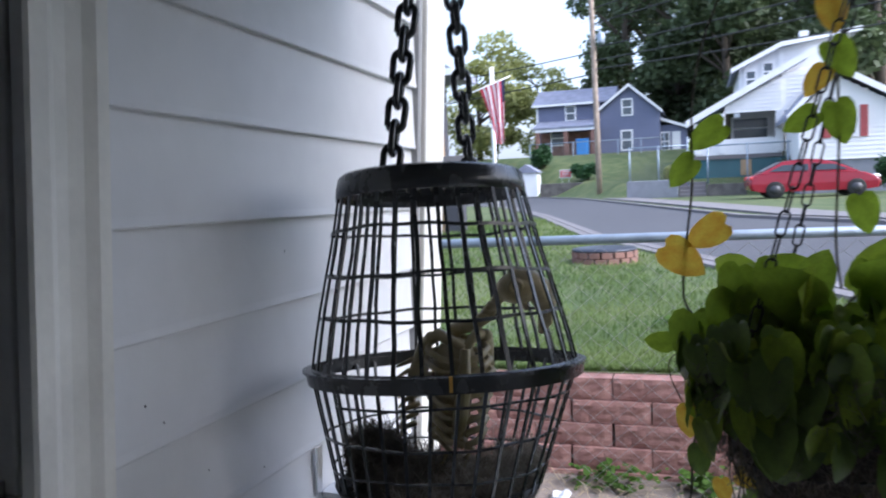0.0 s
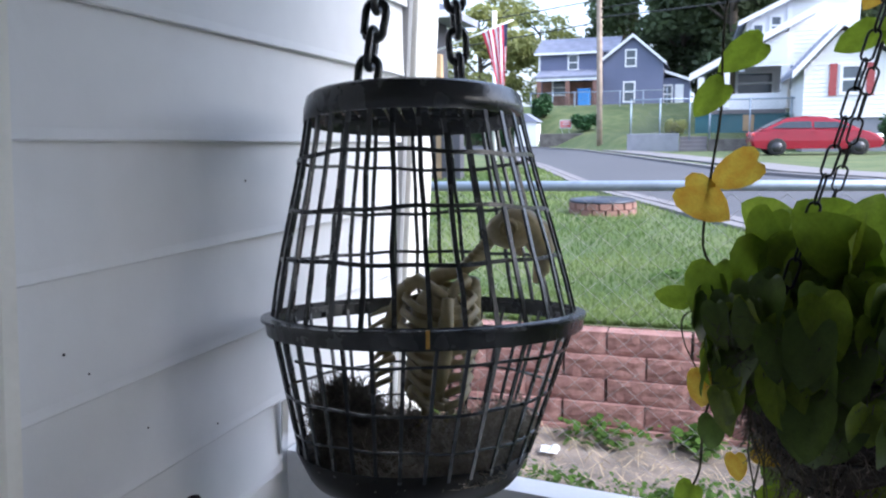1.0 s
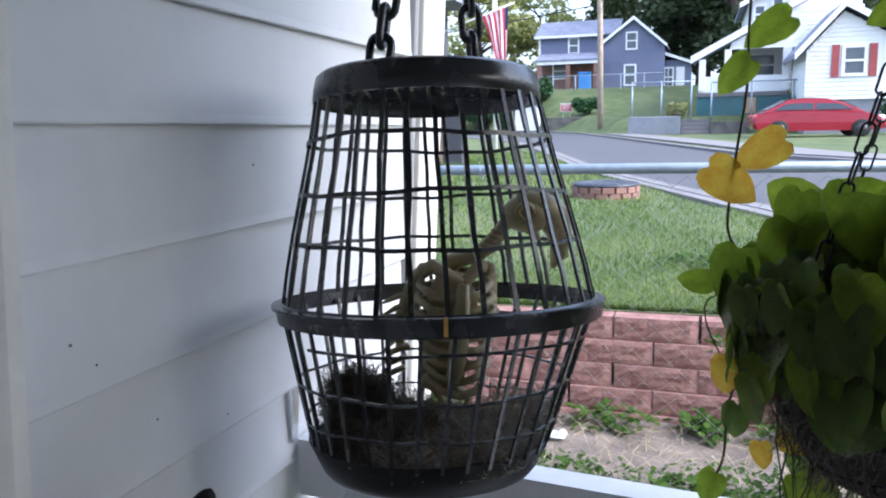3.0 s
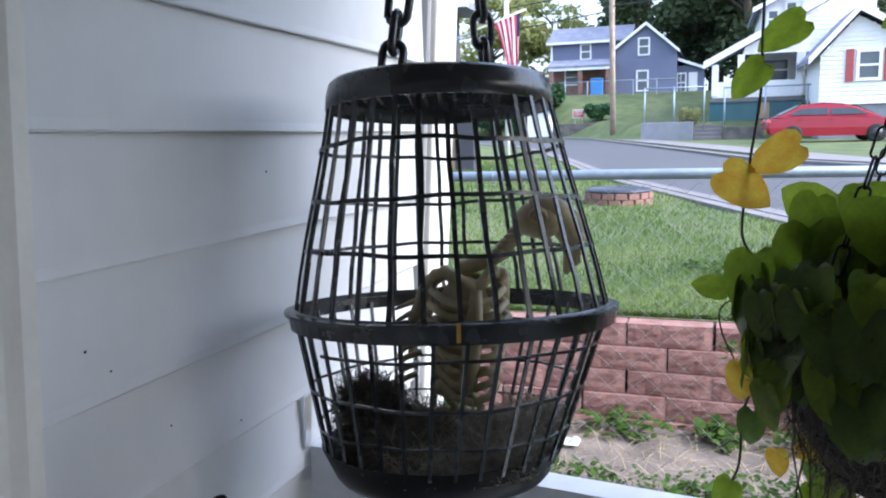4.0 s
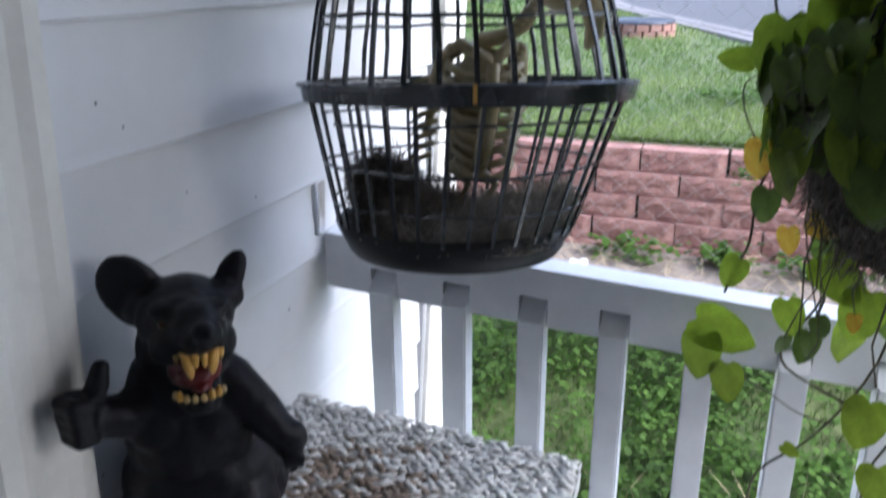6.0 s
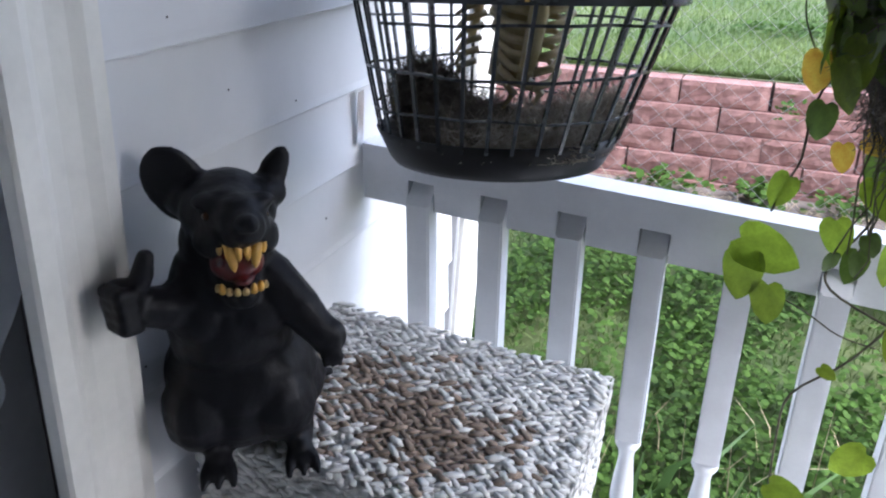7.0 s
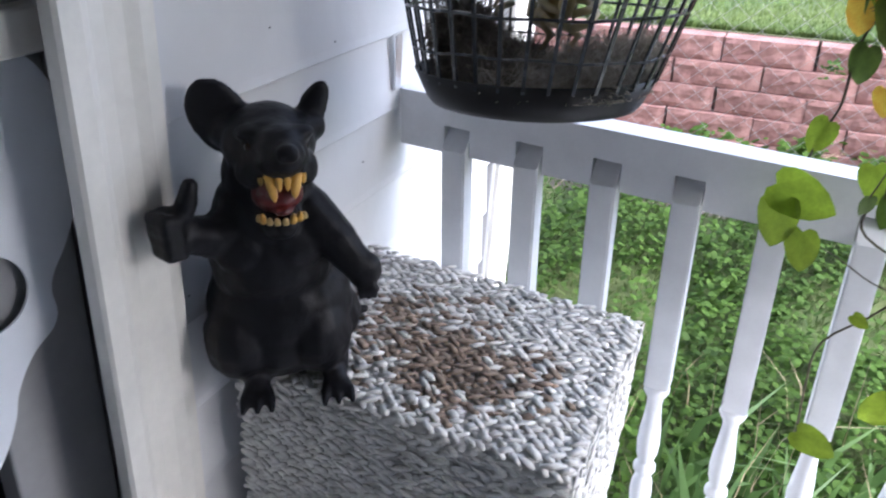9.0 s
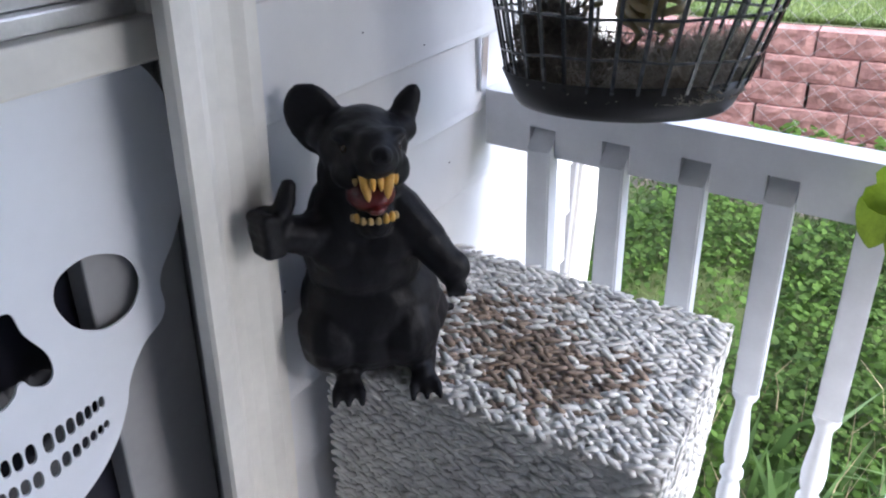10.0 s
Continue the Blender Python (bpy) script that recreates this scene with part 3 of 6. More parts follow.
# ---- houses across the street ----
def window(parent, x, z, w, h, y, depth=0.06, frame_mat="white_paint", bars=True):
    """A sash window in a wall that faces -y; x, z give its middle."""
    win = new("window")
    win.parent = parent
    t = 0.11
    f = boxed(((x - w / 2 - t, y - depth, z - h / 2 - t), (x + w / 2 + t, y, z - h / 2)), ((x - w / 2 - t, y - depth, z + h / 2), (x + w / 2 + t, y, z + h / 2 + t)),
              ((x - w / 2 - t, y - depth, z - h / 2), (x - w / 2, y, z + h / 2)), ((x + w / 2, y - depth, z - h / 2), (x + w / 2 + t, y, z + h / 2)))
    if bars:
        box(f, (x - w / 2, y - depth + 0.01, z - 0.04), (x + w / 2, y, z + 0.04))
    part("window_frame", f, frame_mat, win)
    part("pane", boxed(((x - w / 2, y - 0.02, z - h / 2), (x + w / 2, y - 0.01, z + h / 2))), "glass", win)
    return win


def clapboards(h, mats, x0, x1, z0, z1, y, step=0.2, mi=0, top=None):
    """Lapped boards on a wall facing -y; top(x) may cut them to a gable."""
    bm = bmesh.new()
    z = z0
    while z < z1:
        a, b = x0, x1
        if top:
            while a < b and top(a) < z + step * 0.5:
                a += 0.1
            while b > a and top(b) < z + step * 0.5:
                b -= 0.1
        if b - a > 0.2:
            prism(bm, [(y, z), (y, z + step), (y - 0.012, z + step), (y - 0.035, z)], a, b, "x", mi)
        z += step
    tagged(part("clapboard_siding", bm, mats, h), kind="stuff")


def build_blue_house():
    y = 60.0
    h = thing("house", "two-storey dark blue clapboard house with a front porch", "house", (0, 0, 0), group="houses across the street")
    base = 2.6
    bm = bmesh.new()
    prism(bm, [(-6.4, base), (-2.15, base), (-2.15, 6.15), (-4.27, 7.95), (-6.4, 6.35)], y, y + 7, "y")
    box(bm, (-11.3, y + 0.9, base), (-6.42, y + 6.5, 7.1))
    box(bm, (-2.13, y + 1.2, base), (-0.3, y + 6, 5.1))
    clapboards(h, "blue_siding", -6.4, -2.15, base, 7.9, y, 0.22, top=lambda x: 7.95 - abs(x + 4.27) * 0.82)
    clapboards(h, "blue_siding", -11.3, -6.42, base, 7.1, y + 0.9, 0.22)
    clapboards(h, "blue_siding", -2.13, -0.3, base, 5.0, y + 1.2, 0.22)
    part("wall", bm, "blue_siding", h)
    bm = bmesh.new()
    prism(bm, [(y + 0.5, 7.05), (y + 3.7, 8.35), (y + 6.9, 7.05), (y + 6.9, 7.18), (y + 3.7, 8.5), (y + 0.5, 7.18)], -11.6, -5.4, "x")
    prism(bm, [(-6.6, 6.25), (-4.27, 8.02), (-1.95, 6.0), (-1.95, 6.14), (-4.27, 8.18), (-6.6, 6.4)], y - 0.3, y + 7.2, "y")
    prism(bm, [(-2.12, 5.55), (-0.05, 4.8), (-0.05, 4.92), (-2.12, 5.68)], y + 0.9, y + 6.2, "y")
    part("roof", bm, "roof_grey", h)
    bm = bmesh.new()
    prism(bm, [(-6.62, 6.18), (-4.27, 7.96), (-1.93, 5.93), (-1.93, 6.15), (-4.27, 8.2), (-6.62, 6.42)], y - 0.36, y - 0.31, "y")
    prism(bm, [(-2.12, 5.45), (-0.02, 4.7), (-0.02, 4.9), (-2.12, 5.66)], y + 0.83, y + 0.89, "y")
    box(bm, (-11.6, y + 0.42, 7.0), (-6.6, y + 0.49, 7.16))
    box(bm, (-11.33, y + 0.82, base), (-11.18, y + 0.88, 7.0))
    part("trim", bm, "white_paint", h, "white eave boards")
    window(h, -8.7, 6.42, 0.62, 0.98, y + 0.86)
    window(h, -4.42, 6.5, 0.62, 1.05, y - 0.02)
    window(h, -4.5, 4.1, 0.66, 1.30, y - 0.02)
    window(h, -1.85, 3.9, 0.5, 1.2, y + 1.16)
    part("door", boxed(((-1.35, y + 1.1, 2.9), (-0.75, y + 1.16, 4.6)), bev=0.01), "white_paint", h, "white back door")
    # porch with a low roof on posts
    bm = bmesh.new()
    prism(bm, [(y - 1.3, 5.18), (y + 0.9, 5.75), (y + 0.9, 5.9), (y - 1.3, 5.32)], -11.2, -6.5, "x")
    part("porch_roof", bm, "roof_grey", h)
    part("porch_beam", boxed(((-11.1, y - 1.25, 4.98), (-6.55, y - 1.12, 5.17))), "white_paint", h)
    for x in (-10.9, -8.8, -6.8):
        part("porch_post", boxed(((x - 0.15, y - 1.24, base + 0.3), (x + 0.15, y - 0.94, 4.98)), bev=0.01), "brick_far", h)
    part("porch_floor", boxed(((-11.1, y - 1.3, base), (-6.5, y + 0.85, base + 0.35))), "concrete", h)
    part("porch_wall", boxed(((-11.0, y + 0.7, base + 0.35), (-6.5, y + 0.84, 5.0))), "brick_far", h)
    window(h, -9.6, 4.6, 1.1, 1.0, y + 0.68)
    bin_ = thing("blue_bin", "blue plastic bin on the porch", "bin", (-7.5, y - 1.75, 2.86))
    part("body", boxed(((-0.42, -0.3, 0), (0.42, 0.3, 1.35)), bev=0.06), "blue_plastic", bin_)
    part("lid", boxed(((-0.45, -0.33, 1.36), (0.45, 0.33, 1.46)), bev=0.03), "blue_plastic", bin_)


build_blue_house()


def build_white_house():
    y = 38.0
    h = thing("house", "two-storey white house with a deep front porch and teal skirting", "house", (0, 0, 0), group="houses across the street")
    base = 1.35
    bm = bmesh.new()
    prism(bm, [(2.45, base), (7.2, base), (7.2, 7.5), (4.27, 7.12), (2.45, 6.25)], y + 3.0, y + 10, "y")
    box(bm, (4.02, y, 2.2), (6.8, y + 3.0, 5.6))
    clapboards(h, "white_siding", 2.45, 7.2, 4.4, 7.4, y + 3.0, 0.18, top=lambda x: 6.2 + (x - 2.45) * 0.47 if x < 4.27 else 7.06 + (x - 4.27) * 0.12)
    clapboards(h, "white_siding", 4.02, 6.8, 2.2, 5.6, y, 0.18)
    part("wall", bm, "white_siding", h)
    bm = bmesh.new()
    prism(bm, [(2.1, 6.12), (4.27, 7.16), (7.6, 7.58), (7.6, 7.72), (4.27, 7.32), (2.1, 6.27)], y + 2.6, y + 10.4, "y")
    prism(bm, [(0.05, 3.62), (5.3, 6.42), (5.3, 6.57), (0.05, 3.78)], y - 0.35, y + 3.5, "y")
    part("roof", bm, "roof_grey", h)
    bm = bmesh.new()
    prism(bm, [(0.0, 3.45), (5.35, 6.3), (5.35, 6.6), (0.0, 3.76)], y - 0.43, y - 0.36, "y")
    prism(bm, [(2.05, 6.06), (4.27, 7.10), (7.65, 7.52), (7.65, 7.72), (4.27, 7.33), (2.05, 6.27)], y + 2.52, y + 2.59, "y")
    prism(bm, [(4.18, 4.6), (4.38, 4.6), (4.38, 7.12), (4.18, 7.06)], y + 2.90, y + 2.955, "y")
    prism(bm, [(4.0, 5.4), (4.2, 5.5), (4.2, 2.2), (4.0, 2.2)], y - 0.06, y - 0.001, "y")
    part("trim", bm, "white_paint", h, "bright white verge boards")
    bm = bmesh.new()
    prism(bm, [(1.6, 4.0), (4.0, 4.0), (4.0, 5.45), (1.7, 4.32)], y - 0.1, y, "y")
    clapboards(h, "white_siding", 1.7, 4.0, 4.02, 5.4, y - 0.1, 0.16, top=lambda x: 4.3 + (x - 1.7) * 0.5)
    part("porch_gable", bm, "white_siding", h)
    for x in (0.5, 1.55, 3.9):
        part("porch_post", boxed(((x - 0.14, y - 0.3, base + 0.9), (x + 0.14, y - 0.02, 3.62 + 0.0 * x if x < 1 else 4.0)), bev=0.01), "white_paint", h)
    part("porch_rail_wall", boxed(((0.4, y - 0.25, 2.18), (4.0, y - 0.1, 2.86))), "white_siding", h)
    part("porch_floor", boxed(((0.3, y - 0.3, 2.0), (4.0, y + 3.0, 2.17))), "concrete", h)
    part("skirting", boxed(((0.3, y - 0.22, 1.0), (6.8, y - 0.12, 2.0))), "teal", h, "teal painted skirting")
    part("skirt_panel", boxed(((2.3, y - 0.26, 1.25), (2.75, y - 0.225, 1.95)), bev=0.01), "tan", h, "bare wood panel in the skirting")
    window(h, 2.95, 5.75, 0.36, 0.7, y + 2.96)
    window(h, 3.72, 6.05, 0.36, 0.75, y + 2.96)
    window(h, 2.9, 3.45, 1.5, 0.9, y + 2.96)
    window(h, 4.62, 3.5, 0.42, 0.85, y - 0.04)
    part("shutter", boxed(((4.13, y - 0.09, 3.0), (4.29, y - 0.045, 4.0)), bev=0.01), "shutter_blue", h)
    part("chimney", boxed(((5.2, y + 4, 7.1), (5.6, y + 4.5, 7.95)), bev=0.02), "white_paint", h)
    y = 33.0
    h = thing("house", "white gabled wing with red shutters on a grey foundation", "house", (0, 0, 0), group="houses across the street")
    bm = bmesh.new()
    prism(bm, [(4.15, 1.7), (7.6, 1.7), (7.6, 3.55), (5.35, 4.85), (4.15, 3.5)], y, y + 4.6, "y")
    clapboards(h, "white_siding", 4.15, 7.6, 1.7, 4.8, y, 0.16, top=lambda x: 4.85 - abs(x - 5.35) * (1.12 if x < 5.35 else 0.58))
    part("wall", bm, "white_siding", h)
    part("foundation", boxed(((4.2, y + 0.04, 0.3), (7.6, y + 4.5, 1.7))), "grey_wall", h)
    bm = bmesh.new()
    prism(bm, [(3.75, 3.25), (5.35, 5.05), (7.9, 3.55), (7.9, 3.7), (5.35, 5.22), (3.75, 3.42)], y - 0.3, y + 4.7, "y")
    part("roof", bm, "roof_grey", h)
    bm = bmesh.new()
    prism(bm, [(3.72, 3.15), (5.35, 4.98), (7.95, 3.45), (7.95, 3.7), (5.35, 5.24), (3.72, 3.42)], y - 0.37, y - 0.31, "y")
    part("trim", bm, "white_paint", h)
    window(h, 5.75, 3.08, 0.62, 0.9, y - 0.04)
    for x in (5.12, 6.36):
        part("shutter", boxed(((x - 0.13, y - 0.08, 2.5), (x + 0.13, y - 0.03, 3.66)), bev=0.01), "shutter_red", h)


build_white_house()


# ---- street things ----
def build_pole():
    p = thing("utility_pole", "weathered brown wooden utility pole with wires", "utility pole", (-4.0, 38.6, 0.35))
    bm = bmesh.new()
    tube(bm, [(0, 0, 0), (-0.05, 0, 4), (-0.12, 0, 8), (-0.2, 0, 13)], [0.14, 0.13, 0.12, 0.11], 12)
    part("shaft", bm, "pole", p)
    bm = bmesh.new()
    lathe(bm, [(0.0, 0), (0.16, 0.02), (0.18, 0.12), (0.18, 0.45), (0.1, 0.55)], 12, caps=False)
    ob = part("transformer", bm, "galv", p)
    ob.location = (0.28, -0.15, 7.3)
    bm = bmesh.new()
    box(bm, (-1.1, -0.06, 11.6), (0.9, 0.06, 11.75))
    part("crossarm", bm, "pole", p)
    for z, dx, dz, ex in ((6.6, 40, 2.8, -0.08), (7.2, 40, 3.4, -0.1), (8.3, 40, 5.2, -0.1), (9.0, 40, 6.2, -0.12), (6.2, 40, 1.4, -0.08), (9.8, 40, 7.4, -0.14), (6.0, -40, -0.2, -0.08), (7.0, -40, 0.5, -0.1)):
        bm = bmesh.new()
        tube(bm, [(ex + dx * s, -26 * s if dx > 0 else 14 * s, z + dz * s - 3.2 * s * (1 - s)) for s in [i / 12 for i in range(13)]], 0.028, 5)
        part("wire", bm, "wire", p)


build_pole()


def build_car():
    car = thing("car", "red four-door saloon car parked across the street", "car", Matrix.Translation((4.05, 29.0, 0.47)) @ pose(0, 0, 0, 0, 0, 184) @ Matrix.Diagonal((0.93, 0.93, 0.9, 1)))
    # side outline from nose to tail, along x; the nose is at -x
    L = 2.12
    bot = [(-2.02, 0.28), (-1.72, 0.24), (1.75, 0.24), (2.06, 0.32)]
    top = [(2.12, 0.55), (2.08, 0.78), (1.95, 0.86), (1.35, 0.93), (0.75, 0.95), (-0.9, 0.93), (-1.6, 0.84), (-1.95, 0.70), (-2.10, 0.52)]
    bm = bmesh.new()
    ring = bot + top
    ws = [(-0.86, 0.97), (-0.80, 1.0), (-0.3, 1.0), (0.3, 1.0), (0.80, 1.0), (0.86, 0.97)]
    rows = [[bm.verts.new((x * s, w * (1.0 if z < 0.7 else 0.96), 0.24 + (z - 0.24) * s)) for x, z in ring] for w, s in ws]
    k = len(ring)
    for a, b in zip(rows, rows[1:]):
        for j in range(k):
            bm.faces.new((a[j], a[(j + 1) % k], b[(j + 1) % k], b[j])).smooth = True
    bm.faces.new(rows[0][::-1])
    bm.faces.new(rows[-1])
    bmesh.ops.recalc_face_normals(bm, faces=list(bm.faces))
    part("body", bm, "car_red", car)
    # cabin: pillars and roof
    cab = [(-1.45, 0.87), (-0.72, 1.22), (-0.25, 1.36), (0.35, 1.40), (0.95, 1.33), (1.80, 0.90)]
    bm = bmesh.new()
    rows = [[bm.verts.new((x, w * (1 if z < 1.0 else f), z)) for x, z in cab] for w, f in ((-0.80, 0.80), (-0.3, 1.0), (0.3, 1.0), (0.80, 0.80))]
    for a, b in zip(rows, rows[1:]):
        for j in range(len(cab) - 1):
            bm.faces.new((a[j], a[j + 1], b[j + 1], b[j])).smooth = True
    bm.faces.new(rows[0])
    bm.faces.new(rows[-1][::-1])
    bmesh.ops.recalc_face_normals(bm, faces=list(bm.faces))
    part("cabin", bm, "car_red", car)
    for s in (-1, 1):
        for poly in ([(-1.05, 0.97), (-0.62, 1.19), (-0.20, 1.29), (0.10, 1.31), (0.10, 0.97)], [(0.18, 0.97), (0.18, 1.315), (0.5, 1.32), (0.92, 1.25), (1.45, 0.98)]):
            bm = bmesh.new()
            one = [bm.verts.new((x, s * (0.806 if z < 1.0 else 0.806 - (z - 0.97) * 0.52), z)) for x, z in poly]
            two = [bm.verts.new((x, s * (0.79 if z < 1.0 else 0.79 - (z - 0.97) * 0.52), z)) for x, z in poly]
            bm.faces.new(one)
            bm.faces.new(two[::-1])
            for j in range(len(poly)):
                bm.faces.new((one[j], two[j], two[(j + 1) % len(poly)], one[(j + 1) % len(poly)]))
            bmesh.ops.recalc_face_normals(bm, faces=list(bm.faces))
            part("side_window", bm, "car_glass", car)
    bm = boxed(((-0.66, -0.6, 0), (0.02, 0.6, 0.012)))
    ob = part("windscreen", bm, "car_glass", car)
    ob.matrix_local = pose(-0.66, 0, 1.275, 0, -25.5, 0)
    bm = boxed(((-0.02, -0.58, 0), (0.72, 0.58, 0.012)))
    ob = part("rear_window", bm, "car_glass", car)
    ob.matrix_local = pose(1.02, 0, 1.315, 0, 27, 0)
    for x in (-1.32, 1.28):
        for y in (-0.80, 0.80):
            wheel = new("wheel")
            wheel.parent = car
            wheel.matrix_local = pose(x, y, 0.31, 90, 0, 0)
            bm = bmesh.new()
            lathe(bm, [(0.19, -0.10), (0.29, -0.10), (0.31, -0.07), (0.31, 0.07), (0.29, 0.10), (0.19, 0.10)], 24)
            part("tyre", bm, "tyre", wheel)
            bm = bmesh.new()
            lathe(bm, [(0.03, -0.115), (0.185, -0.102), (0.19, 0.0), (0.185, 0.102), (0.03, 0.115)], 20)
            part("rim", bm, "rim", wheel)
    for s in (-1, 1):
        bm = bmesh.new()
        ball(bm, (-1.95, s * 0.66, 0.68), (0.16, 0.16, 0.085), 10)
        part("headlight", bm, "lamp", car, "bright clear headlight")
        bm = bmesh.new()
        ball(bm, (2.02, s * 0.68, 0.74), (0.10, 0.16, 0.09), 10)
        part("tail_light", bm, "sign_red", car)
        for x in (0.02, 1.0):
            part("door_handle", boxed(((x, s * 0.845, 0.80), (x + 0.16, s * 0.865, 0.835))), "car_red", car)
    part("bumper", boxed(((-2.14, -0.7, 0.30), (-2.0, 0.7, 0.46)), bev=0.03), "tyre", car)


build_car()


def build_terrace():
    solid("grey_retaining_wall", boxed(((-2.4, 34.8, 0.2), (-0.3, 35.05, 1.2)), bev=0.02), "grey_wall", "plain grey rendered retaining wall", "retaining wall")
    solid("grey_retaining_wall", boxed(((0.85, 34.9, 0.2), (2.4, 35.15, 0.95)), bev=0.02), "stone", "dark rough stone retaining wall beside the steps", "retaining wall")
    st = thing("garden_steps", "worn concrete garden steps between two walls", "steps", (0, 0, 0))
    for k in range(4):
        part("step", boxed(((-0.28, 34.75 + 0.3 * k, 0.2), (0.83, 35.05 + 0.3 * k, 0.58 + 0.16 * k)), bev=0.015), "concrete", st)
    solid("stone_wall", boxed(((-4.4, 41.8, 0.3), (-2.4, 42.2, 1.12)), bev=0.06), "stone", "low dark dry-stone wall", "wall")
    solid("garden_wall", boxed(((-8.0, 44.3, 0.3), (-5.3, 44.55, 1.22)), bev=0.03), "stone", "low dark stone garden wall beside the lawn", "wall")
    sign = thing("yard_sign", "white and red yard sign on the lawn", "sign", (-6.75, 45.6, 1.15))
    part("board", boxed(((-0.34, 0, 0.36), (0.34, 0.02, 0.84))), "paper", sign)
    part("panel", boxed(((-0.29, -0.008, 0.42), (0.29, -0.003, 0.78))), "sign_red", sign)
    for k, z in enumerate((0.68, 0.56, 0.47)):
        part("bar", boxed(((-0.22, -0.014, z), (0.22 - 0.1 * (k == 2), -0.009, z + (0.06 if k < 2 else 0.03)))), "paper", sign)
    for x in (-0.2, 0.2):
        part("stake", boxed(((x - 0.01, 0.003, -0.2), (x + 0.01, 0.017, 0.36))), "alu", sign)
    # far chain-link fences
    for x0, x1, y, top, base in ((-2.3, 0.1, 35.4, 2.62, 1.2), (0.9, 5.6, 35.6, 2.55, 0.95), (-10.5, -1.6, 54.0, 3.9, 2.5)):
        f = thing("far_fence", "tall galvanised chain-link fence in front of the houses", "fence", (0, y, 0), group="fences across the street")
        bm = bmesh.new()
        tube(bm, [(x0, 0, top), (x1, 0, top)], 0.03, 6)
        part("top_rail", bm, "galv", f)
        k = max(2, round((x1 - x0) / 1.4))
        for i in range(k + 1):
            bm = bmesh.new()
            x = x0 + (x1 - x0) * i / k
            tube(bm, [(x, 0, base - 0.4), (x, 0, top + (0.35 if i == k else 0.05))], 0.035, 8)
            part("fence_post", bm, "galv", f)
        bm = bmesh.new()
        k = int((x1 - x0) / 0.16)
        for i in range(k):
            for s in (-1, 1):
                a = x0 + (x1 - x0) * i / k
                q = min(x1, max(x0, a + s * (top - base)))
                zt = base + abs(q - a)
                tube(bm, [(a, 0.01 * s, base), (q, 0.01 * s, min(top, zt))], 0.0032, 3)
        tagged(part("wire_mesh", bm, "mesh_wire", f), kind="stuff")


build_terrace()


def build_neighbour():
    # the corner of the next house with a flag on a slanting staff
    h = thing("house", "dark grey house next door with a pale eave", "house", (0, 0, 0), group="houses across the street")
    bm = bmesh.new()
    box(bm, (-9.5, 14.0, 0.3), (-3.93, 14.7, 3.3))
    part("wall", bm, "dark_house", h)
    bm = bmesh.new()
    prism(bm, [(-9.6, 3.6), (-3.42, 3.28), (-3.42, 3.4), (-6.5, 4.9), (-9.6, 4.9)], 13.6, 15.0, "y")
    part("roof", bm, "roof_grey", h)
    part("eave", boxed(((-9.6, 13.54, 3.30), (-3.42, 13.59, 3.42))), "white_paint", h)
    part("porch_post", boxed(((-3.9, 13.85, 0.4), (-3.78, 13.97, 2.72)), bev=0.01), "tan", h)
    part("porch_pier", boxed(((-3.77, 13.75, 0.4), (-3.42, 14.0, 1.50)), bev=0.01), "dark_house", h, "dark grey porch pier")
    part("porch_shelf", boxed(((-4.0, 13.6, 1.78), (-3.3, 13.98, 1.9)), bev=0.01), "concrete", h)
    fl = thing("flag", "red and white striped flag hanging from a slanting white staff", "flag", (0, 0, 0))
    bm = bmesh.new()
    tube(bm, [(-3.89, 13.9, 2.78), (-2.50, 13.9, 3.23)], 0.014, 8)
    part("staff", bm, "white_paint", fl)
    # cloth: stripes run down the drop, gathered at the staff
    bm = bmesh.new()
    nu, nv = 52, 14
    grid = []
    for j in range(nv + 1):
        v = j / nv
        row = []
        for i in range(nu + 1):
            u = i / nu
            tx = -3.06 + (-2.60 + 3.06) * u
            tz = 3.045 + 0.155 * u
            bx = -2.80 + 0.16 * u
            bz = 2.12 - 0.06 * math.sin(u * 3.1) + 0.12 * (u < 0.2) * (0.2 - u)
            x = tx + (bx - tx) * (v ** 0.8)
            z = tz + (bz - tz) * v
            y = 13.9 + 0.05 * math.sin(u * 15 + v * 2) * (0.3 + v)
            row.append(bm.verts.new((x, y, z)))
        grid.append(row)
    for j in range(nv):
        for i in range(nu):
            f = bm.faces.new((grid[j][i], grid[j][i + 1], grid[j + 1][i + 1], grid[j + 1][i]))
            f.smooth = True
            f.material_index = 2 if i > nu * 0.84 and j < 5 else (i // 5) % 2
    part("cloth", bm, ["flag_red", "flag_white", "flag_blue"], fl)
    post = thing("white_pole", "slim white pole beside the flag", "pole", (-4.45, 20.2, 0.4))
    bm = bmesh.new()
    tube(bm, [(0, 0, 0), (0.02, 0, 3.95)], 0.055, 10)
    part("shaft", bm, "white_paint", post)
    sh = thing("shed", "small white shed among the shrubs", "shed", (-9.0, 46.0, 0.8))
    part("wall", boxed(((-0.8, 0, -0.3), (0.5, 1.2, 1.1))), "white_siding", sh)
    bm = bmesh.new()
    prism(bm, [(-0.95, 1.1), (0.65, 1.1), (-0.15, 1.6)], -0.1, 1.3, "y")
    part("roof", bm, "roof_grey", sh)


build_neighbour()


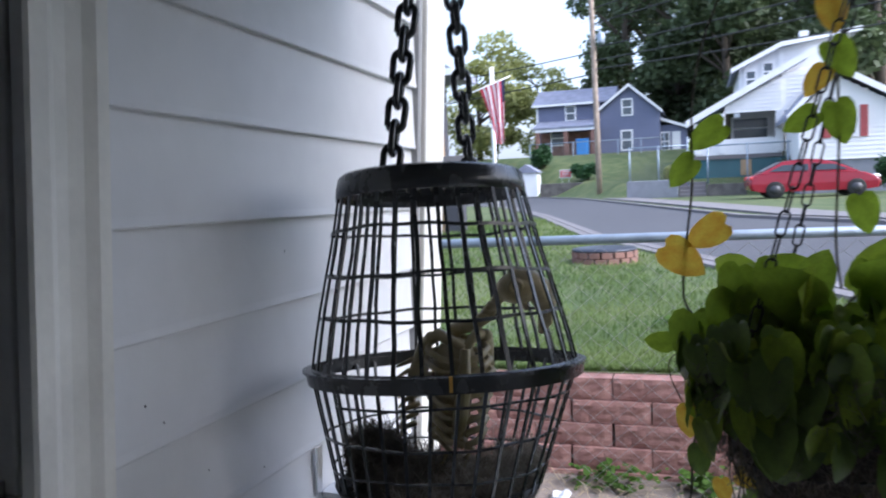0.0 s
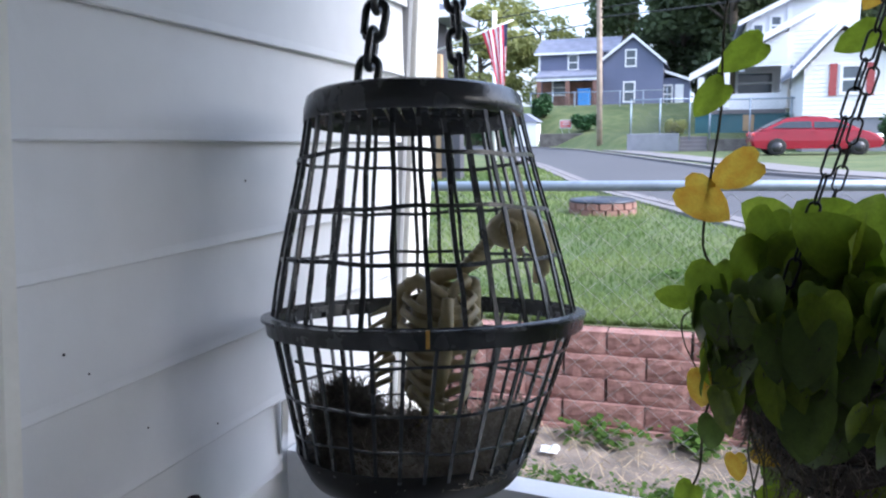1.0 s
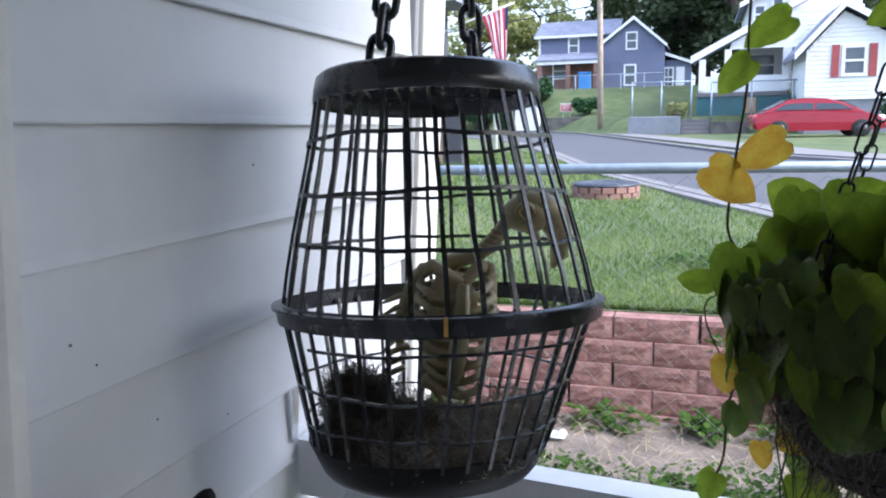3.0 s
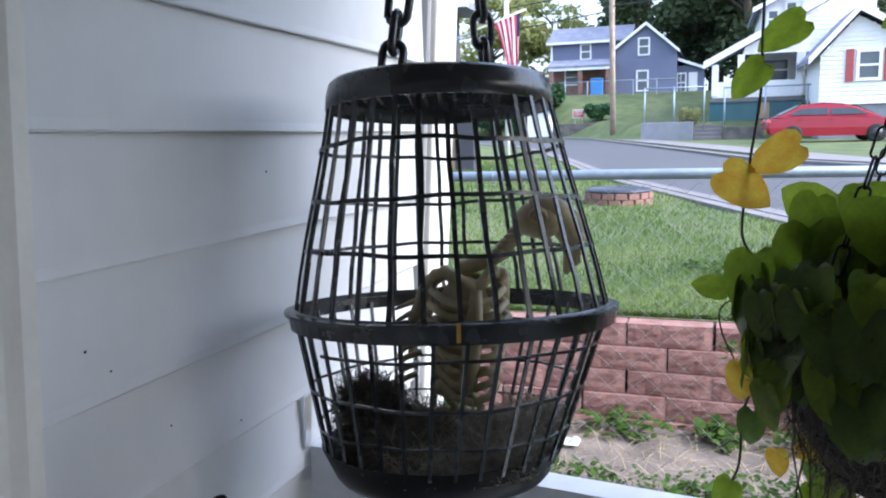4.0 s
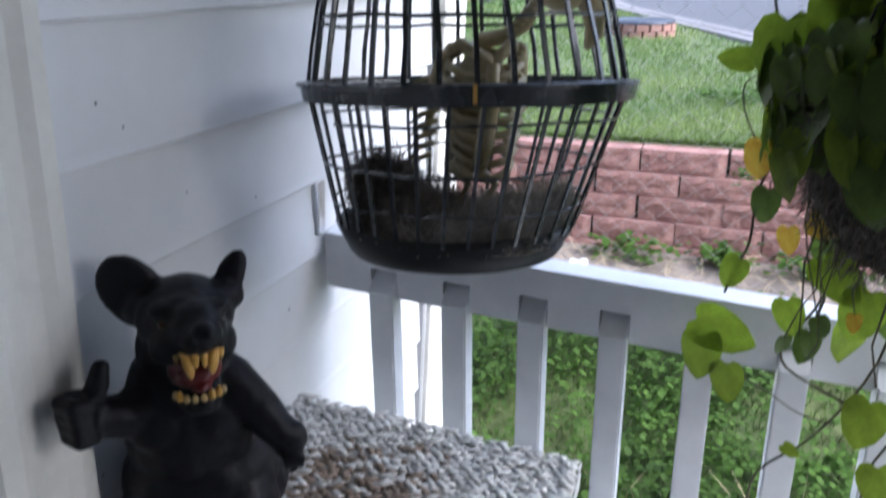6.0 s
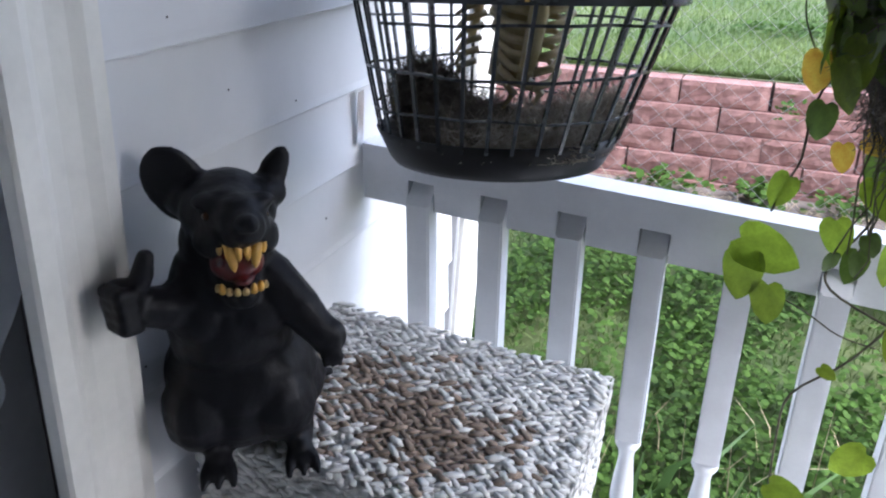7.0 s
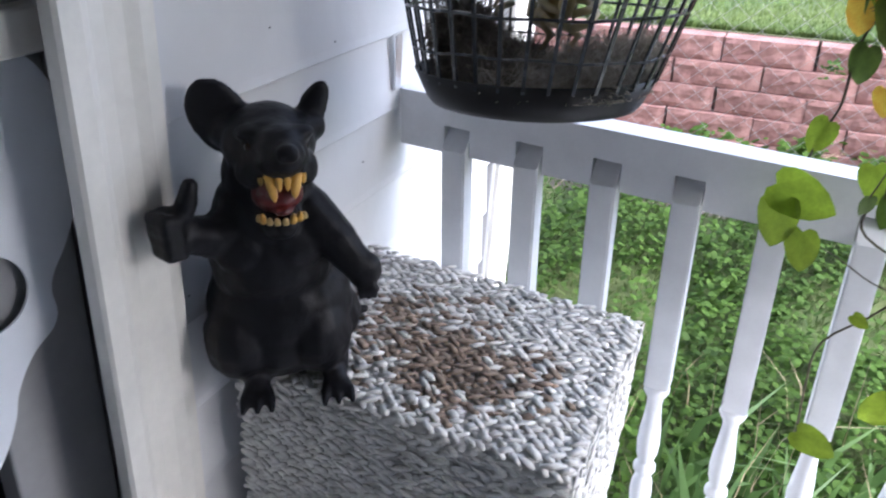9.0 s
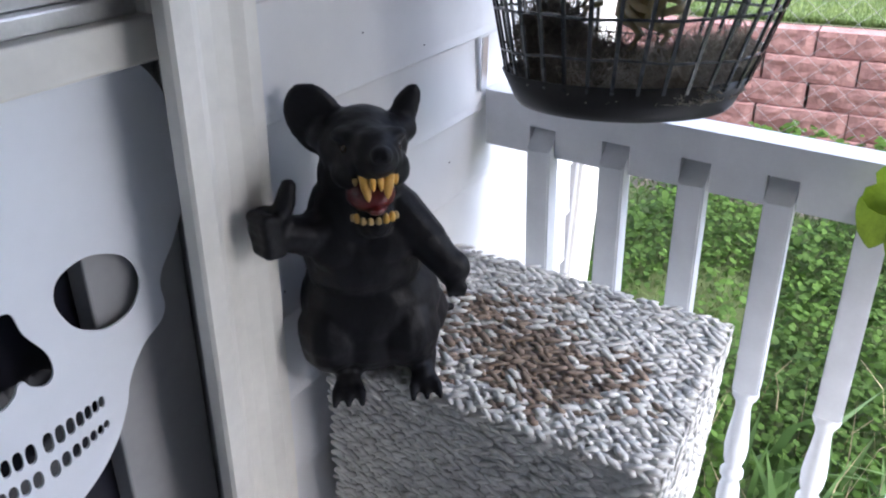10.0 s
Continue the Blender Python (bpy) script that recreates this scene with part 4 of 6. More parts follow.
# ---- trees and shrubs ----
def leaf_cloud(clumps, n, size, seed, flat=0.6):
    """Many small leaves scattered through uneven clumps (x, y, z, radius, height)."""
    r = np.random.RandomState(seed)
    vol = np.array([c[3] ** 2 * c[4] for c in clumps])
    pick = r.choice(len(clumps), n, p=vol / vol.sum())
    c = np.array(clumps)[pick]
    d = r.normal(size=(n, 3))
    d /= np.linalg.norm(d, axis=1)[:, None]
    rad = r.uniform(0.25, 1.0, n) ** 0.45 * r.uniform(0.75, 1.12, n)
    p = c[:, :3] + d * rad[:, None] * np.stack([c[:, 3], c[:, 3], c[:, 4]], 1)
    a = r.normal(size=(n, 3))
    a[:, 2] *= flat
    a /= np.linalg.norm(a, axis=1)[:, None]
    b = np.cross(a, r.normal(size=(n, 3)))
    b /= np.linalg.norm(b, axis=1)[:, None]
    s = size * r.uniform(0.6, 1.4, n)[:, None]
    v = np.stack([p - a * s, p + b * s * 0.5, p + a * s, p - b * s * 0.5], 1).reshape(-1, 3)
    me = bpy.data.meshes.new("crown")
    me.from_pydata(v.tolist(), [], np.arange(4 * n).reshape(-1, 4).tolist())
    return me


def tree(x, y, height, spread, material, seed, n=7000, base=None, leaf=0.22, low=0.3):
    z0 = ground_z(x, y) - 0.1 if base is None else base
    r = random.Random(seed)
    t = thing("tree", "tall dark leafy tree behind the houses" if material == "tree_dark" else "light green leafy tree in the distance", "tree", (x, y, z0), group="trees behind the houses")
    bm = bmesh.new()
    top = height * 0.75
    tube(bm, [(0, 0, 0), (0.1, 0, top * 0.4), (-0.1, 0.1, top * 0.7), (0, 0, top)], [height * 0.026, height * 0.02, height * 0.013, height * 0.005], 8)
    clumps = []
    for k in range(16):
        a = r.uniform(0, 6.28)
        h = r.uniform(low, 0.92)
        reach = spread * math.sqrt(max(0.05, 1 - ((h - 0.58) / 0.48) ** 2)) * r.uniform(0.35, 0.85)
        p = (reach * math.cos(a), reach * math.sin(a), height * h)
        clumps.append((*p, spread * r.uniform(0.26, 0.46), height * r.uniform(0.07, 0.13)))
        s = height * max(0.15, h - 0.18)
        tube(bm, [(0, 0, min(s, top)), (p[0] * 0.5, p[1] * 0.5, (s + p[2]) / 2), p], [height * 0.009, height * 0.006, height * 0.002], 5)
    part("trunk", bm, "bark", t)
    me = leaf_cloud(clumps, n, leaf, seed)
    me.materials.append(M[material])
    part("crown", me, None, t)
    return t


for k, (x, y, hgt, spr) in enumerate([(-6.0, 80, 26, 6.0), (0.5, 74, 27, 8.0), (9.5, 72, 26, 8.5), (2.5, 62, 16, 5.0), (17, 66, 24, 8), (-3.5, 90, 30, 9), (8, 90, 30, 10), (26, 70, 24, 9), (4.0, 68, 20, 6), (10.5, 52, 15, 4.5), (-1.0, 68, 12, 4.0)]):
    tree(x, y, hgt, spr, "tree_dark", 20 + k, n=9000, leaf=0.30, low=0.12)
for k, (x, y, hgt, spr) in enumerate([(-19, 72, 12, 5.0), (-25, 64, 11, 5.0), (-14.5, 78, 11, 4.5), (-32, 74, 12, 6), (-21, 56, 8, 3.5), (-40, 70, 12, 6), (-15.5, 64, 8.5, 3.5), (-28, 52, 7.0, 3.5)]):
    tree(x, y, hgt, spr, "tree_light", 50 + k, n=3600, leaf=0.24, low=0.1)


def shrub(x, y, w, h, seed, label, material="bush", n=2500, leaf=0.06, z=None):
    z0 = ground_z(x, y) if z is None else z
    r = random.Random(seed)
    s = thing("shrub", label, "shrub", (x, y, z0))
    clumps = [(r.uniform(-w, w) * 0.6, r.uniform(-w, w) * 0.35, h * r.uniform(0.3, 0.65), w * r.uniform(0.3, 0.5), h * r.uniform(0.3, 0.42)) for _ in range(7)]
    bm = bmesh.new()
    for c in clumps:
        tube(bm, [(0, 0, -0.05), (c[0] * 0.6, c[1] * 0.6, c[2] * 0.6), c[:3]], [0.03, 0.02, 0.008], 5)
    part("stems", bm, "bark", s)
    me = leaf_cloud(clumps, n, leaf, seed)
    me.materials.append(M[material])
    part("crown", me, None, s)


shrub(-5.45, 45.2, 1.05, 0.95, 1, "low spreading dark green shrub on the lawn", n=3500, leaf=0.09)
shrub(6.9, 30.5, 0.8, 1.6, 2, "rounded green shrub beside the white house", n=3500, leaf=0.08)
shrub(-0.5, 36.8, 0.5, 0.8, 3, "yellowish shrub behind the grey wall", "tree_light", 1500, 0.07)
shrub(4.2, 36.2, 0.7, 1.2, 4, "straggling shrub against the teal skirting", n=1500, leaf=0.07)
shrub(-11.0, 47.5, 1.6, 1.9, 5, "dense green shrubs beside the street", n=4000, leaf=0.12)
shrub(-14.0, 52.5, 2.4, 2.6, 6, "dense green shrubs beside the street", n=4000, leaf=0.14)
shrub(-8.8, 50.0, 1.1, 1.6, 8, "dense green shrubs beside the street", n=3000, leaf=0.12)
shrub(3.2, 44.0, 2.2, 2.0, 9, "dark shrubs between the houses", n=3500, leaf=0.12)


# ---- hanging cage ----
CAGE = Matrix.Translation((0.272, 1.33, 1.13)) @ Matrix.Rotation(math.atan2(0.3, 0.953), 4, "Z") @ Matrix.Rotation(radians(-6.8), 4, "X")


def build_cage():
    cage = thing("hanging_cage", "black plastic hanging cage of two joined lattice baskets", "cage", CAGE)
    n = 32

    def r_up(z):
        return 0.188 - (0.188 - 0.133) * z / 0.25

    def r_low(z):
        return 0.188 - (0.188 - 0.143) * (-z) / 0.165

    def lean(z):
        return -0.035 * z if z > 0 else 0.08 * z

    def round_band(name, profile, z, label="", segs=64, start=0.0, sweep=1.0):
        """A thin band with the given closed section, all round or along a part of the circle."""
        bm = bmesh.new()
        k = segs if sweep >= 1 else segs + 1
        rows = []
        for i in range(k):
            q = start + 2 * math.pi * sweep * i / segs
            rows.append([bm.verts.new((r * math.cos(q) + lean(z), r * math.sin(q), h)) for r, h in profile])
        for i in range(k if sweep >= 1 else k - 1):
            p, o = rows[i], rows[(i + 1) % k]
            for j in range(len(profile)):
                bm.faces.new((p[j], o[j], o[(j + 1) % len(profile)], p[(j + 1) % len(profile)])).smooth = len(profile) > 5
        if sweep < 1:
            bm.faces.new(rows[0])
            bm.faces.new(rows[-1][::-1])
        bmesh.ops.recalc_face_normals(bm, faces=list(bm.faces))
        return part(name, bm, "cage", cage, label)

    top, low = 0.246, -0.165
    # top basket: skirt of its solid base, and the recessed lattice of that base
    round_band("top_band", [(0.1325, 0.238), (0.1355, 0.238), (0.1342, 0.254), (0.131, 0.267), (0.126, 0.2715), (0.119, 0.2705), (0.126, 0.265), (0.1305, 0.252)], 0.26)
    bm = bmesh.new()
    for k in range(-6, 7):
        o = 0.0185 * k
        half = math.sqrt(max(0.0, 0.131 ** 2 - o * o))
        for c, q in ((1, 0), (0, 1)):
            tube(bm, [(-half * c + o * q + lean(0.25), o * c - half * q, 0.2565 + 0.0012 * c), (half * c + o * q + lean(0.25), o * c + half * q, 0.2565 + 0.0012 * c)], 0.0026, 4)
    part("lid_lattice", bm, "cage", cage)
    # the two rims that meet in the middle, and a strap laid over the joint
    round_band("upper_rim", [(0.186, 0.002), (0.1985, 0.002), (0.1985, 0.0055), (0.189, 0.0065), (0.186, 0.0085)], 0.0)
    round_band("lower_rim", [(0.189, -0.0145), (0.1915, -0.0145), (0.194, 0.0012), (0.190, 0.0012)], 0.0)
    round_band("joint_strap", [(0.1925, -0.0125), (0.1942, -0.0125), (0.1962, 0.0065), (0.1945, 0.0065)], 0.0, "", 60, radians(-108), 0.62)
    # upright slats, flat and slightly bent
    jit = random.Random(3)
    for k in range(n):
        a = 2 * math.pi * (k + 0.35) / n
        bm = bmesh.new()
        prev = None
        for i in range(7):
            z = 0.004 + (top - 0.004) * i / 6
            r = r_up(z) + 0.0015 * math.sin(i)
            da = 0.012 * jit.uniform(-1, 1) if 0 < i < 6 else 0
            w = 0.0026
            vs = [bm.verts.new(((r + o) * math.cos(a + da) - s * w * math.sin(a) + lean(z), (r + o) * math.sin(a + da) + s * w * math.cos(a), z)) for s, o in ((-1, 0), (1, 0), (1, -0.003), (-1, -0.003))]
            if prev:
                for j in range(4):
                    bm.faces.new((prev[j], prev[(j + 1) % 4], vs[(j + 1) % 4], vs[j]))
            prev = vs
        bmesh.ops.recalc_face_normals(bm, faces=list(bm.faces))
        part("slat", bm, "cage", cage)
    n2 = 34
    for k in range(n2):
        a = 2 * math.pi * (k + 0.1) / n2
        bm = bmesh.new()
        prev = None
        for i in range(5):
            z = -0.006 + (low + 0.006) * i / 4
            r = r_low(z)
            w = 0.0021
            vs = [bm.verts.new(((r + o) * math.cos(a) - s * w * math.sin(a) + lean(z), (r + o) * math.sin(a) + s * w * math.cos(a), z)) for s, o in ((-1, 0), (1, 0), (1, -0.003), (-1, -0.003))]
            if prev:
                for j in range(4):
                    bm.faces.new((prev[j], prev[(j + 1) % 4], vs[(j + 1) % 4], vs[j]))
            prev = vs
        bmesh.ops.recalc_face_normals(bm, faces=list(bm.faces))
        part("slat", bm, "cage", cage)
    # hoops: flat straps that sag a little between the slats
    def hoop(z, r_at, half, waves, a0=0.0, share=1.0):
        bm = bmesh.new()
        k = 60
        rows = []
        for i in range(k + (share < 1)):
            q = a0 + 6.2832 * share * i / k
            zz = z + waves * math.sin(3 * q + z * 40) + 0.4 * waves * math.sin(11 * q)
            r = r_at(zz) - 0.0012
            rows.append([bm.verts.new(((r + o) * math.cos(q) + lean(z), (r + o) * math.sin(q), zz + h)) for o, h in ((-0.0013, -half), (0.0013, -half), (0.0013, half), (-0.0013, half))])
        for i in range(k):
            p, o = rows[i], rows[(i + 1) % len(rows)]
            for j in range(4):
                bm.faces.new((p[j], o[j], o[(j + 1) % 4], p[(j + 1) % 4]))
        if share < 1:
            bm.faces.new(rows[0])
            bm.faces.new(rows[-1][::-1])
        bmesh.ops.recalc_face_normals(bm, faces=list(bm.faces))
        part("hoop", bm, "cage", cage)

    for z in (0.192, 0.131, 0.073):
        hoop(z, r_up, 0.0023, 0.0022)
    hoop(-0.034, r_low, 0.0016, 0.0015, radians(-140), 0.86)
    hoop(-0.086, r_low, 0.0016, 0.002)
    hoop(-0.130, r_low, 0.0012, 0.002)
    bm = bmesh.new()
    lathe(bm, [(0.02, -0.197), (0.116, -0.199), (0.124, -0.197), (0.130, -0.190), (0.1455, -0.157), (0.1425, -0.157), (0.127, -0.187), (0.02, -0.190)], 64, caps=True)
    for v in bm.verts:
        v.co.x += lean(-0.18)
    part("base_tray", bm, "tray", cage, "solid black base tray")
    bm = boxed(((-0.002, -0.1985, -0.011), (0.002, -0.1935, 0.0075)))
    ob = part("clasp", bm, "tooth", cage, "small brass-coloured clasp")
    ob.rotation_euler = (0, 0, radians(3))


build_cage()


def chain_link_mesh(length, width, wire, material):
    bm = bmesh.new()
    pts = []
    r, s = width / 2, length / 2 - width / 2
    for i in range(16):
        q = 2 * math.pi * i / 16
        pts.append((r * math.cos(q), 0, r * math.sin(q) + (s if math.sin(q) >= 0 else -s)))
    tube(bm, pts, wire, 8, closed=True)
    return mesh_of("link", bm, material)


def chain(parent, a, b, me, pitch):
    """Links one after the other from a to b, turned by quarter turns."""
    a, b = Vector(a), Vector(b)
    d = b - a
    k = max(1, round(d.length / pitch))
    q = d.to_track_quat("Z", "Y").to_matrix().to_4x4()
    for i in range(k + 1):
        ob = part("link", me, None, parent)
        ob.matrix_local = Matrix.Translation(a + d * i / k) @ q @ pose(0, 0, 0, 0, 0, 35 + 90 * (i % 2))


def build_cage_chain():
    me = chain_link_mesh(0.044, 0.0235, 0.0047, "cage")
    apex = (0.284, 1.36, 1.95)
    for foot in ((0.234, 1.262, 1.418), (0.287, 1.448, 1.402)):
        c = thing("chain", "black plastic chain that carries the cage", "chain", (0, 0, 0), group="chains of the cage")
        chain(c, foot, apex, me, 0.0325)
    c = thing("chain", "black plastic chain that carries the cage", "chain", (0, 0, 0), group="chains of the cage")
    chain(c, apex, (0.284, 1.36, 2.45), me, 0.0325)
    hook = bmesh.new()
    tube(hook, [(0.284, 1.36, 2.49), (0.284, 1.36, 2.46), (0.296, 1.36, 2.447), (0.284, 1.36, 2.437), (0.273, 1.36, 2.445)], 0.003, 6)
    solid("ceiling_hook", hook, "cage", "black hook in the porch ceiling", "hook")


build_cage_chain()


# ---- contents of the cage ----
def build_bird_skeleton():
    """A plastic bird skeleton, one mesh: u to the side, v away, z up, about the cage's middle."""
    bm = bmesh.new()
    # spine and neck
    tube(bm, [(-0.02, 0.02, -0.115), (-0.012, 0.018, -0.06), (0.0, 0.012, 0.0), (0.018, 0.006, 0.038), (0.045, 0.0, 0.045), (0.066, 0.0, 0.056), (0.076, 0.0, 0.074), (0.087, 0.0, 0.092)], [0.010, 0.010, 0.011, 0.012, 0.0095, 0.0085, 0.008, 0.009], 8)
    for k in range(9):
        t = k / 8
        ball(bm, (0.045 + 0.043 * t ** 0.8, 0.0, 0.046 + 0.044 * t), (0.0105, 0.0105, 0.006), 8)
    # skull and heavy hooked beak
    ball(bm, (0.108, 0.0, 0.094), (0.031, 0.026, 0.023), 16)
    tube(bm, [(0.098, 0, 0.098), (0.122, 0, 0.103), (0.138, 0, 0.090), (0.146, 0, 0.068), (0.145, 0, 0.045), (0.137, 0, 0.028)], [0.021, 0.021, 0.020, 0.016, 0.011, 0.003], 12)
    tube(bm, [(0.098, 0, 0.084), (0.112, 0, 0.076), (0.120, 0, 0.062)], [0.011, 0.008, 0.003], 8)
    for s in (-1, 1):
        tube(bm, [(0.103 + 0.009 * math.cos(q), s * 0.024, 0.099 + 0.009 * math.sin(q)) for q in [0.6283 * i for i in range(10)]], 0.0032, 6, closed=True)
    # rib cage: hoops that open to a keel
    for k in range(8):
        z = 0.028 - 0.0165 * k
        w = 0.048 - 0.0024 * abs(k - 2) * 1.3
        for s in (-1, 1):
            tube(bm, [(0.0 - 0.002 * k, 0.014, z), (0.016 + s * w * 0.8, 0.004, z - 0.004), (0.020 + s * w, -0.018, z - 0.014), (0.022 + s * w * 0.65, -0.040, z - 0.022), (0.024, -0.050, z - 0.026)], [0.0042, 0.0052, 0.0052, 0.005, 0.005], 6)
    tube(bm, [(0.03, -0.048, 0.020), (0.026, -0.056, -0.03), (0.018, -0.050, -0.085), (0.01, -0.03, -0.115)], [0.007, 0.011, 0.010, 0.006], 8)
    # thin moulded shell that joins the ribs
    ball(bm, (0.016, -0.014, -0.012), (0.031, 0.025, 0.042), 16)
    ball(bm, (0.010, -0.012, -0.060), (0.026, 0.022, 0.046), 14)
    # shoulder blades and collar
    for s in (-1, 1):
        tube(bm, [(0.03, -0.036, 0.018), (0.022 + s * 0.028, -0.014, 0.036), (0.018 + s * 0.044, 0.006, 0.020), (0.008 + s * 0.056, 0.016, -0.030)], [0.006, 0.009, 0.010, 0.007], 8)
        ball(bm, (0.022 + s * 0.038, -0.006, 0.030), (0.010, 0.010, 0.009), 8)
    # folded wing with a comb of bones
    tube(bm, [(-0.022, 0.02, 0.018), (-0.040, 0.024, -0.03), (-0.052, 0.024, -0.075)], [0.007, 0.006, 0.005], 8)
    for k in range(8):
        z = 0.0 - 0.014 * k
        tube(bm, [(-0.024 - 0.003 * k, 0.018, z), (-0.050 - 0.002 * k, 0.010, z - 0.006), (-0.068, 0.002, z - 0.012 - 0.001 * k)], [0.0045, 0.0042, 0.0018], 6)
    # pelvis, legs, feet
    ball(bm, (-0.004, 0.004, -0.112), (0.022, 0.018, 0.013), 10)
    for s in (-1, 1):
        tube(bm, [(0.0 + s * 0.014, 0.0, -0.112), (0.018 + s * 0.016, -0.030, -0.125), (0.004 + s * 0.016, -0.018, -0.150), (0.008 + s * 0.018, -0.026, -0.178)], [0.006, 0.0055, 0.0045, 0.004], 8)
        for a in (-0.5, 0.0, 0.5):
            tube(bm, [(0.008 + s * 0.018, -0.026, -0.178), (0.008 + s * 0.018 + 0.02 * math.sin(a), -0.044, -0.176), (0.008 + s * 0.018 + 0.028 * math.sin(a), -0.056, -0.184)], [0.0035, 0.003, 0.001], 6)
    solid("bird_skeleton", bm, "bone", "yellowed plastic bird skeleton standing inside the cage", "decoration",
          Matrix.Translation((0.272, 1.33, 1.142)) @ Matrix.Rotation(math.atan2(0.3, 0.953), 4, "Z"))


build_bird_skeleton()


def moss(label, clumps, n, material, seed, thick=0.0006):
    """A tangle of thin curled strands."""
    r = random.Random(seed)
    verts, faces = [], []
    for _ in range(n):
        cx, cy, cz, cr, ch = r.choice(clumps)
        d = Vector((r.gauss(0, 1), r.gauss(0, 1), r.gauss(0, 1))).normalized() * (r.random() ** 0.5)
        p = Vector((cx + d.x * cr, cy + d.y * cr, cz + d.z * ch))
        w = Vector((r.gauss(0, 1), r.gauss(0, 1), r.gauss(0, 0.7))).normalized()
        turn = Vector((r.gauss(0, 1), r.gauss(0, 1), r.gauss(0, 1))).normalized()
        step = r.uniform(0.004, 0.008)
        base = len(verts)
        k = 6
        for i in range(k):
            s = w.cross(Vector((0.3, 0.2, 0.9))).normalized() * thick
            q = w.cross(s).normalized() * thick
            verts += [tuple(p + s), tuple(p - s * 0.5 + q), tuple(p - s * 0.5 - q)]
            p = p + w * step
            rad = math.hypot(p.x + 0.012, p.y)
            if rad > 0.136 and r.random() < 0.93:
                p.x, p.y = (p.x + 0.012) * 0.136 / rad - 0.012, p.y * 0.136 / rad
            p.z = max(p.z, -0.184 + 0.3 * max(0, rad - 0.11))
            w = (w + turn * 0.55 + Vector((0, 0, -0.05))).normalized()
        for i in range(k - 1):
            a = base + 3 * i
            for j in range(3):
                faces.append((a + j, a + (j + 1) % 3, a + 3 + (j + 1) % 3, a + 3 + j))
    me = bpy.data.meshes.new("moss")
    me.from_pydata(verts, [], faces)
    me.materials.append(M[material])
    ob = new("moss", me)
    ob.matrix_world = CAGE
    tagged(ob, label, "moss", kind="stuff")


moss("dark tangled dried moss heaped inside the cage", [(-0.10, 0.0, -0.118, 0.042, 0.028), (-0.10, -0.01, -0.15, 0.045, 0.045), (-0.085, 0.05, -0.15, 0.05, 0.04), (-0.06, -0.07, -0.165, 0.05, 0.03), (-0.03, 0.08, -0.165, 0.05, 0.03), (0.0, 0.0, -0.18, 0.09, 0.018), (-0.105, 0.0, -0.105, 0.028, 0.018), (-0.05, -0.03, -0.15, 0.05, 0.03)], 11000, "moss_dark", 4, 0.00042)
moss("grey-brown dried moss lying in the cage tray", [(0.03, -0.05, -0.165, 0.06, 0.025), (0.08, -0.02, -0.155, 0.05, 0.03), (0.09, 0.05, -0.16, 0.05, 0.028), (0.02, 0.06, -0.17, 0.07, 0.02), (-0.03, -0.09, -0.168, 0.05, 0.025), (0.05, -0.09, -0.16, 0.045, 0.025), (0.12, 0.0, -0.14, 0.024, 0.024), (0.06, -0.03, -0.145, 0.06, 0.022)], 7500, "moss_grey", 5, 0.00045)


# ---- woven box and rubber rat ----
BOX = Matrix.Translation((0.192, 1.144, 0.012)) @ Matrix.Rotation(radians(3.4), 4, "Y")


def build_woven_box():
    b = thing("woven_box", "white-painted woven seagrass box with a worn brown top", "box", BOX)
    w, d, h = 0.203, 0.159, 0.663
    bm = bmesh.new()
    box(bm, (-w, -d, 0.012), (w, d, h - 0.005))
    bevel(bm, 0.012, 2)
    part("core", bm, "weave", b)
    r = random.Random(12)

    def plait(name, origin, across, along, normal, wide, high, label="", slant=20, pitch=0.0145):
        """Rows of slanting strands, alternating like braid."""
        bm = bmesh.new()
        rows = int(high / pitch)
        cols = int(wide / (pitch * 1.1))
        for j in range(rows):
            for i in range(cols + 1):
                for half in (-1, 1):
                    c = origin + across * min(wide - 0.008, max(0.008, wide * (i + 0.5 * (half > 0) + r.uniform(-0.2, 0.2)) / cols)) + along * (high * (j + 0.5 + half * 0.24) / rows) + normal * r.uniform(-0.001, 0.003)
                    a = across * math.cos(radians(slant)) + along * half * math.sin(radians(slant))
                    a = (a + normal * r.uniform(-0.04, 0.04) + along * r.uniform(-0.25, 0.25)).normalized()
                    s = normal.cross(a).normalized()
                    m = Matrix((a, s, normal)).transposed().to_4x4()
                    m.translation = c
                    res = bmesh.ops.create_icosphere(bm, subdivisions=1, radius=1, matrix=m @ Matrix.Diagonal((0.0140 * r.uniform(0.6, 1.2), 0.0058 * r.uniform(0.65, 1.2), 0.0017, 1)))
                    worn = label == "top" and (c.x / 0.20) ** 2 + ((c.y + 0.02) / 0.15) ** 2 + 0.6 * noise.noise(c * 16) < r.uniform(-0.15, 0.7)
                    for v in res["verts"]:
                        for f in v.link_faces:
                            f.material_index, f.smooth = int(worn), True
        ob = part(name, bm, ["weave", "weave_worn"], b, "painted braid worn through to brown straw" if label else "")
        tagged(ob, kind="stuff")

    X, Y, Z = Vector((1, 0, 0)), Vector((0, 1, 0)), Vector((0, 0, 1))
    plait("woven_top", Vector((-w, -d, h - 0.003)), X, Y, Z, 2 * w, 2 * d, "top", 36)
    plait("woven_front", Vector((-w, -d, 0.20)), X, Z, -Y, 2 * w, h - 0.205)
    plait("woven_side", Vector((w, -d, 0.20)), Y, Z, X, 2 * d, h - 0.205)


build_woven_box()


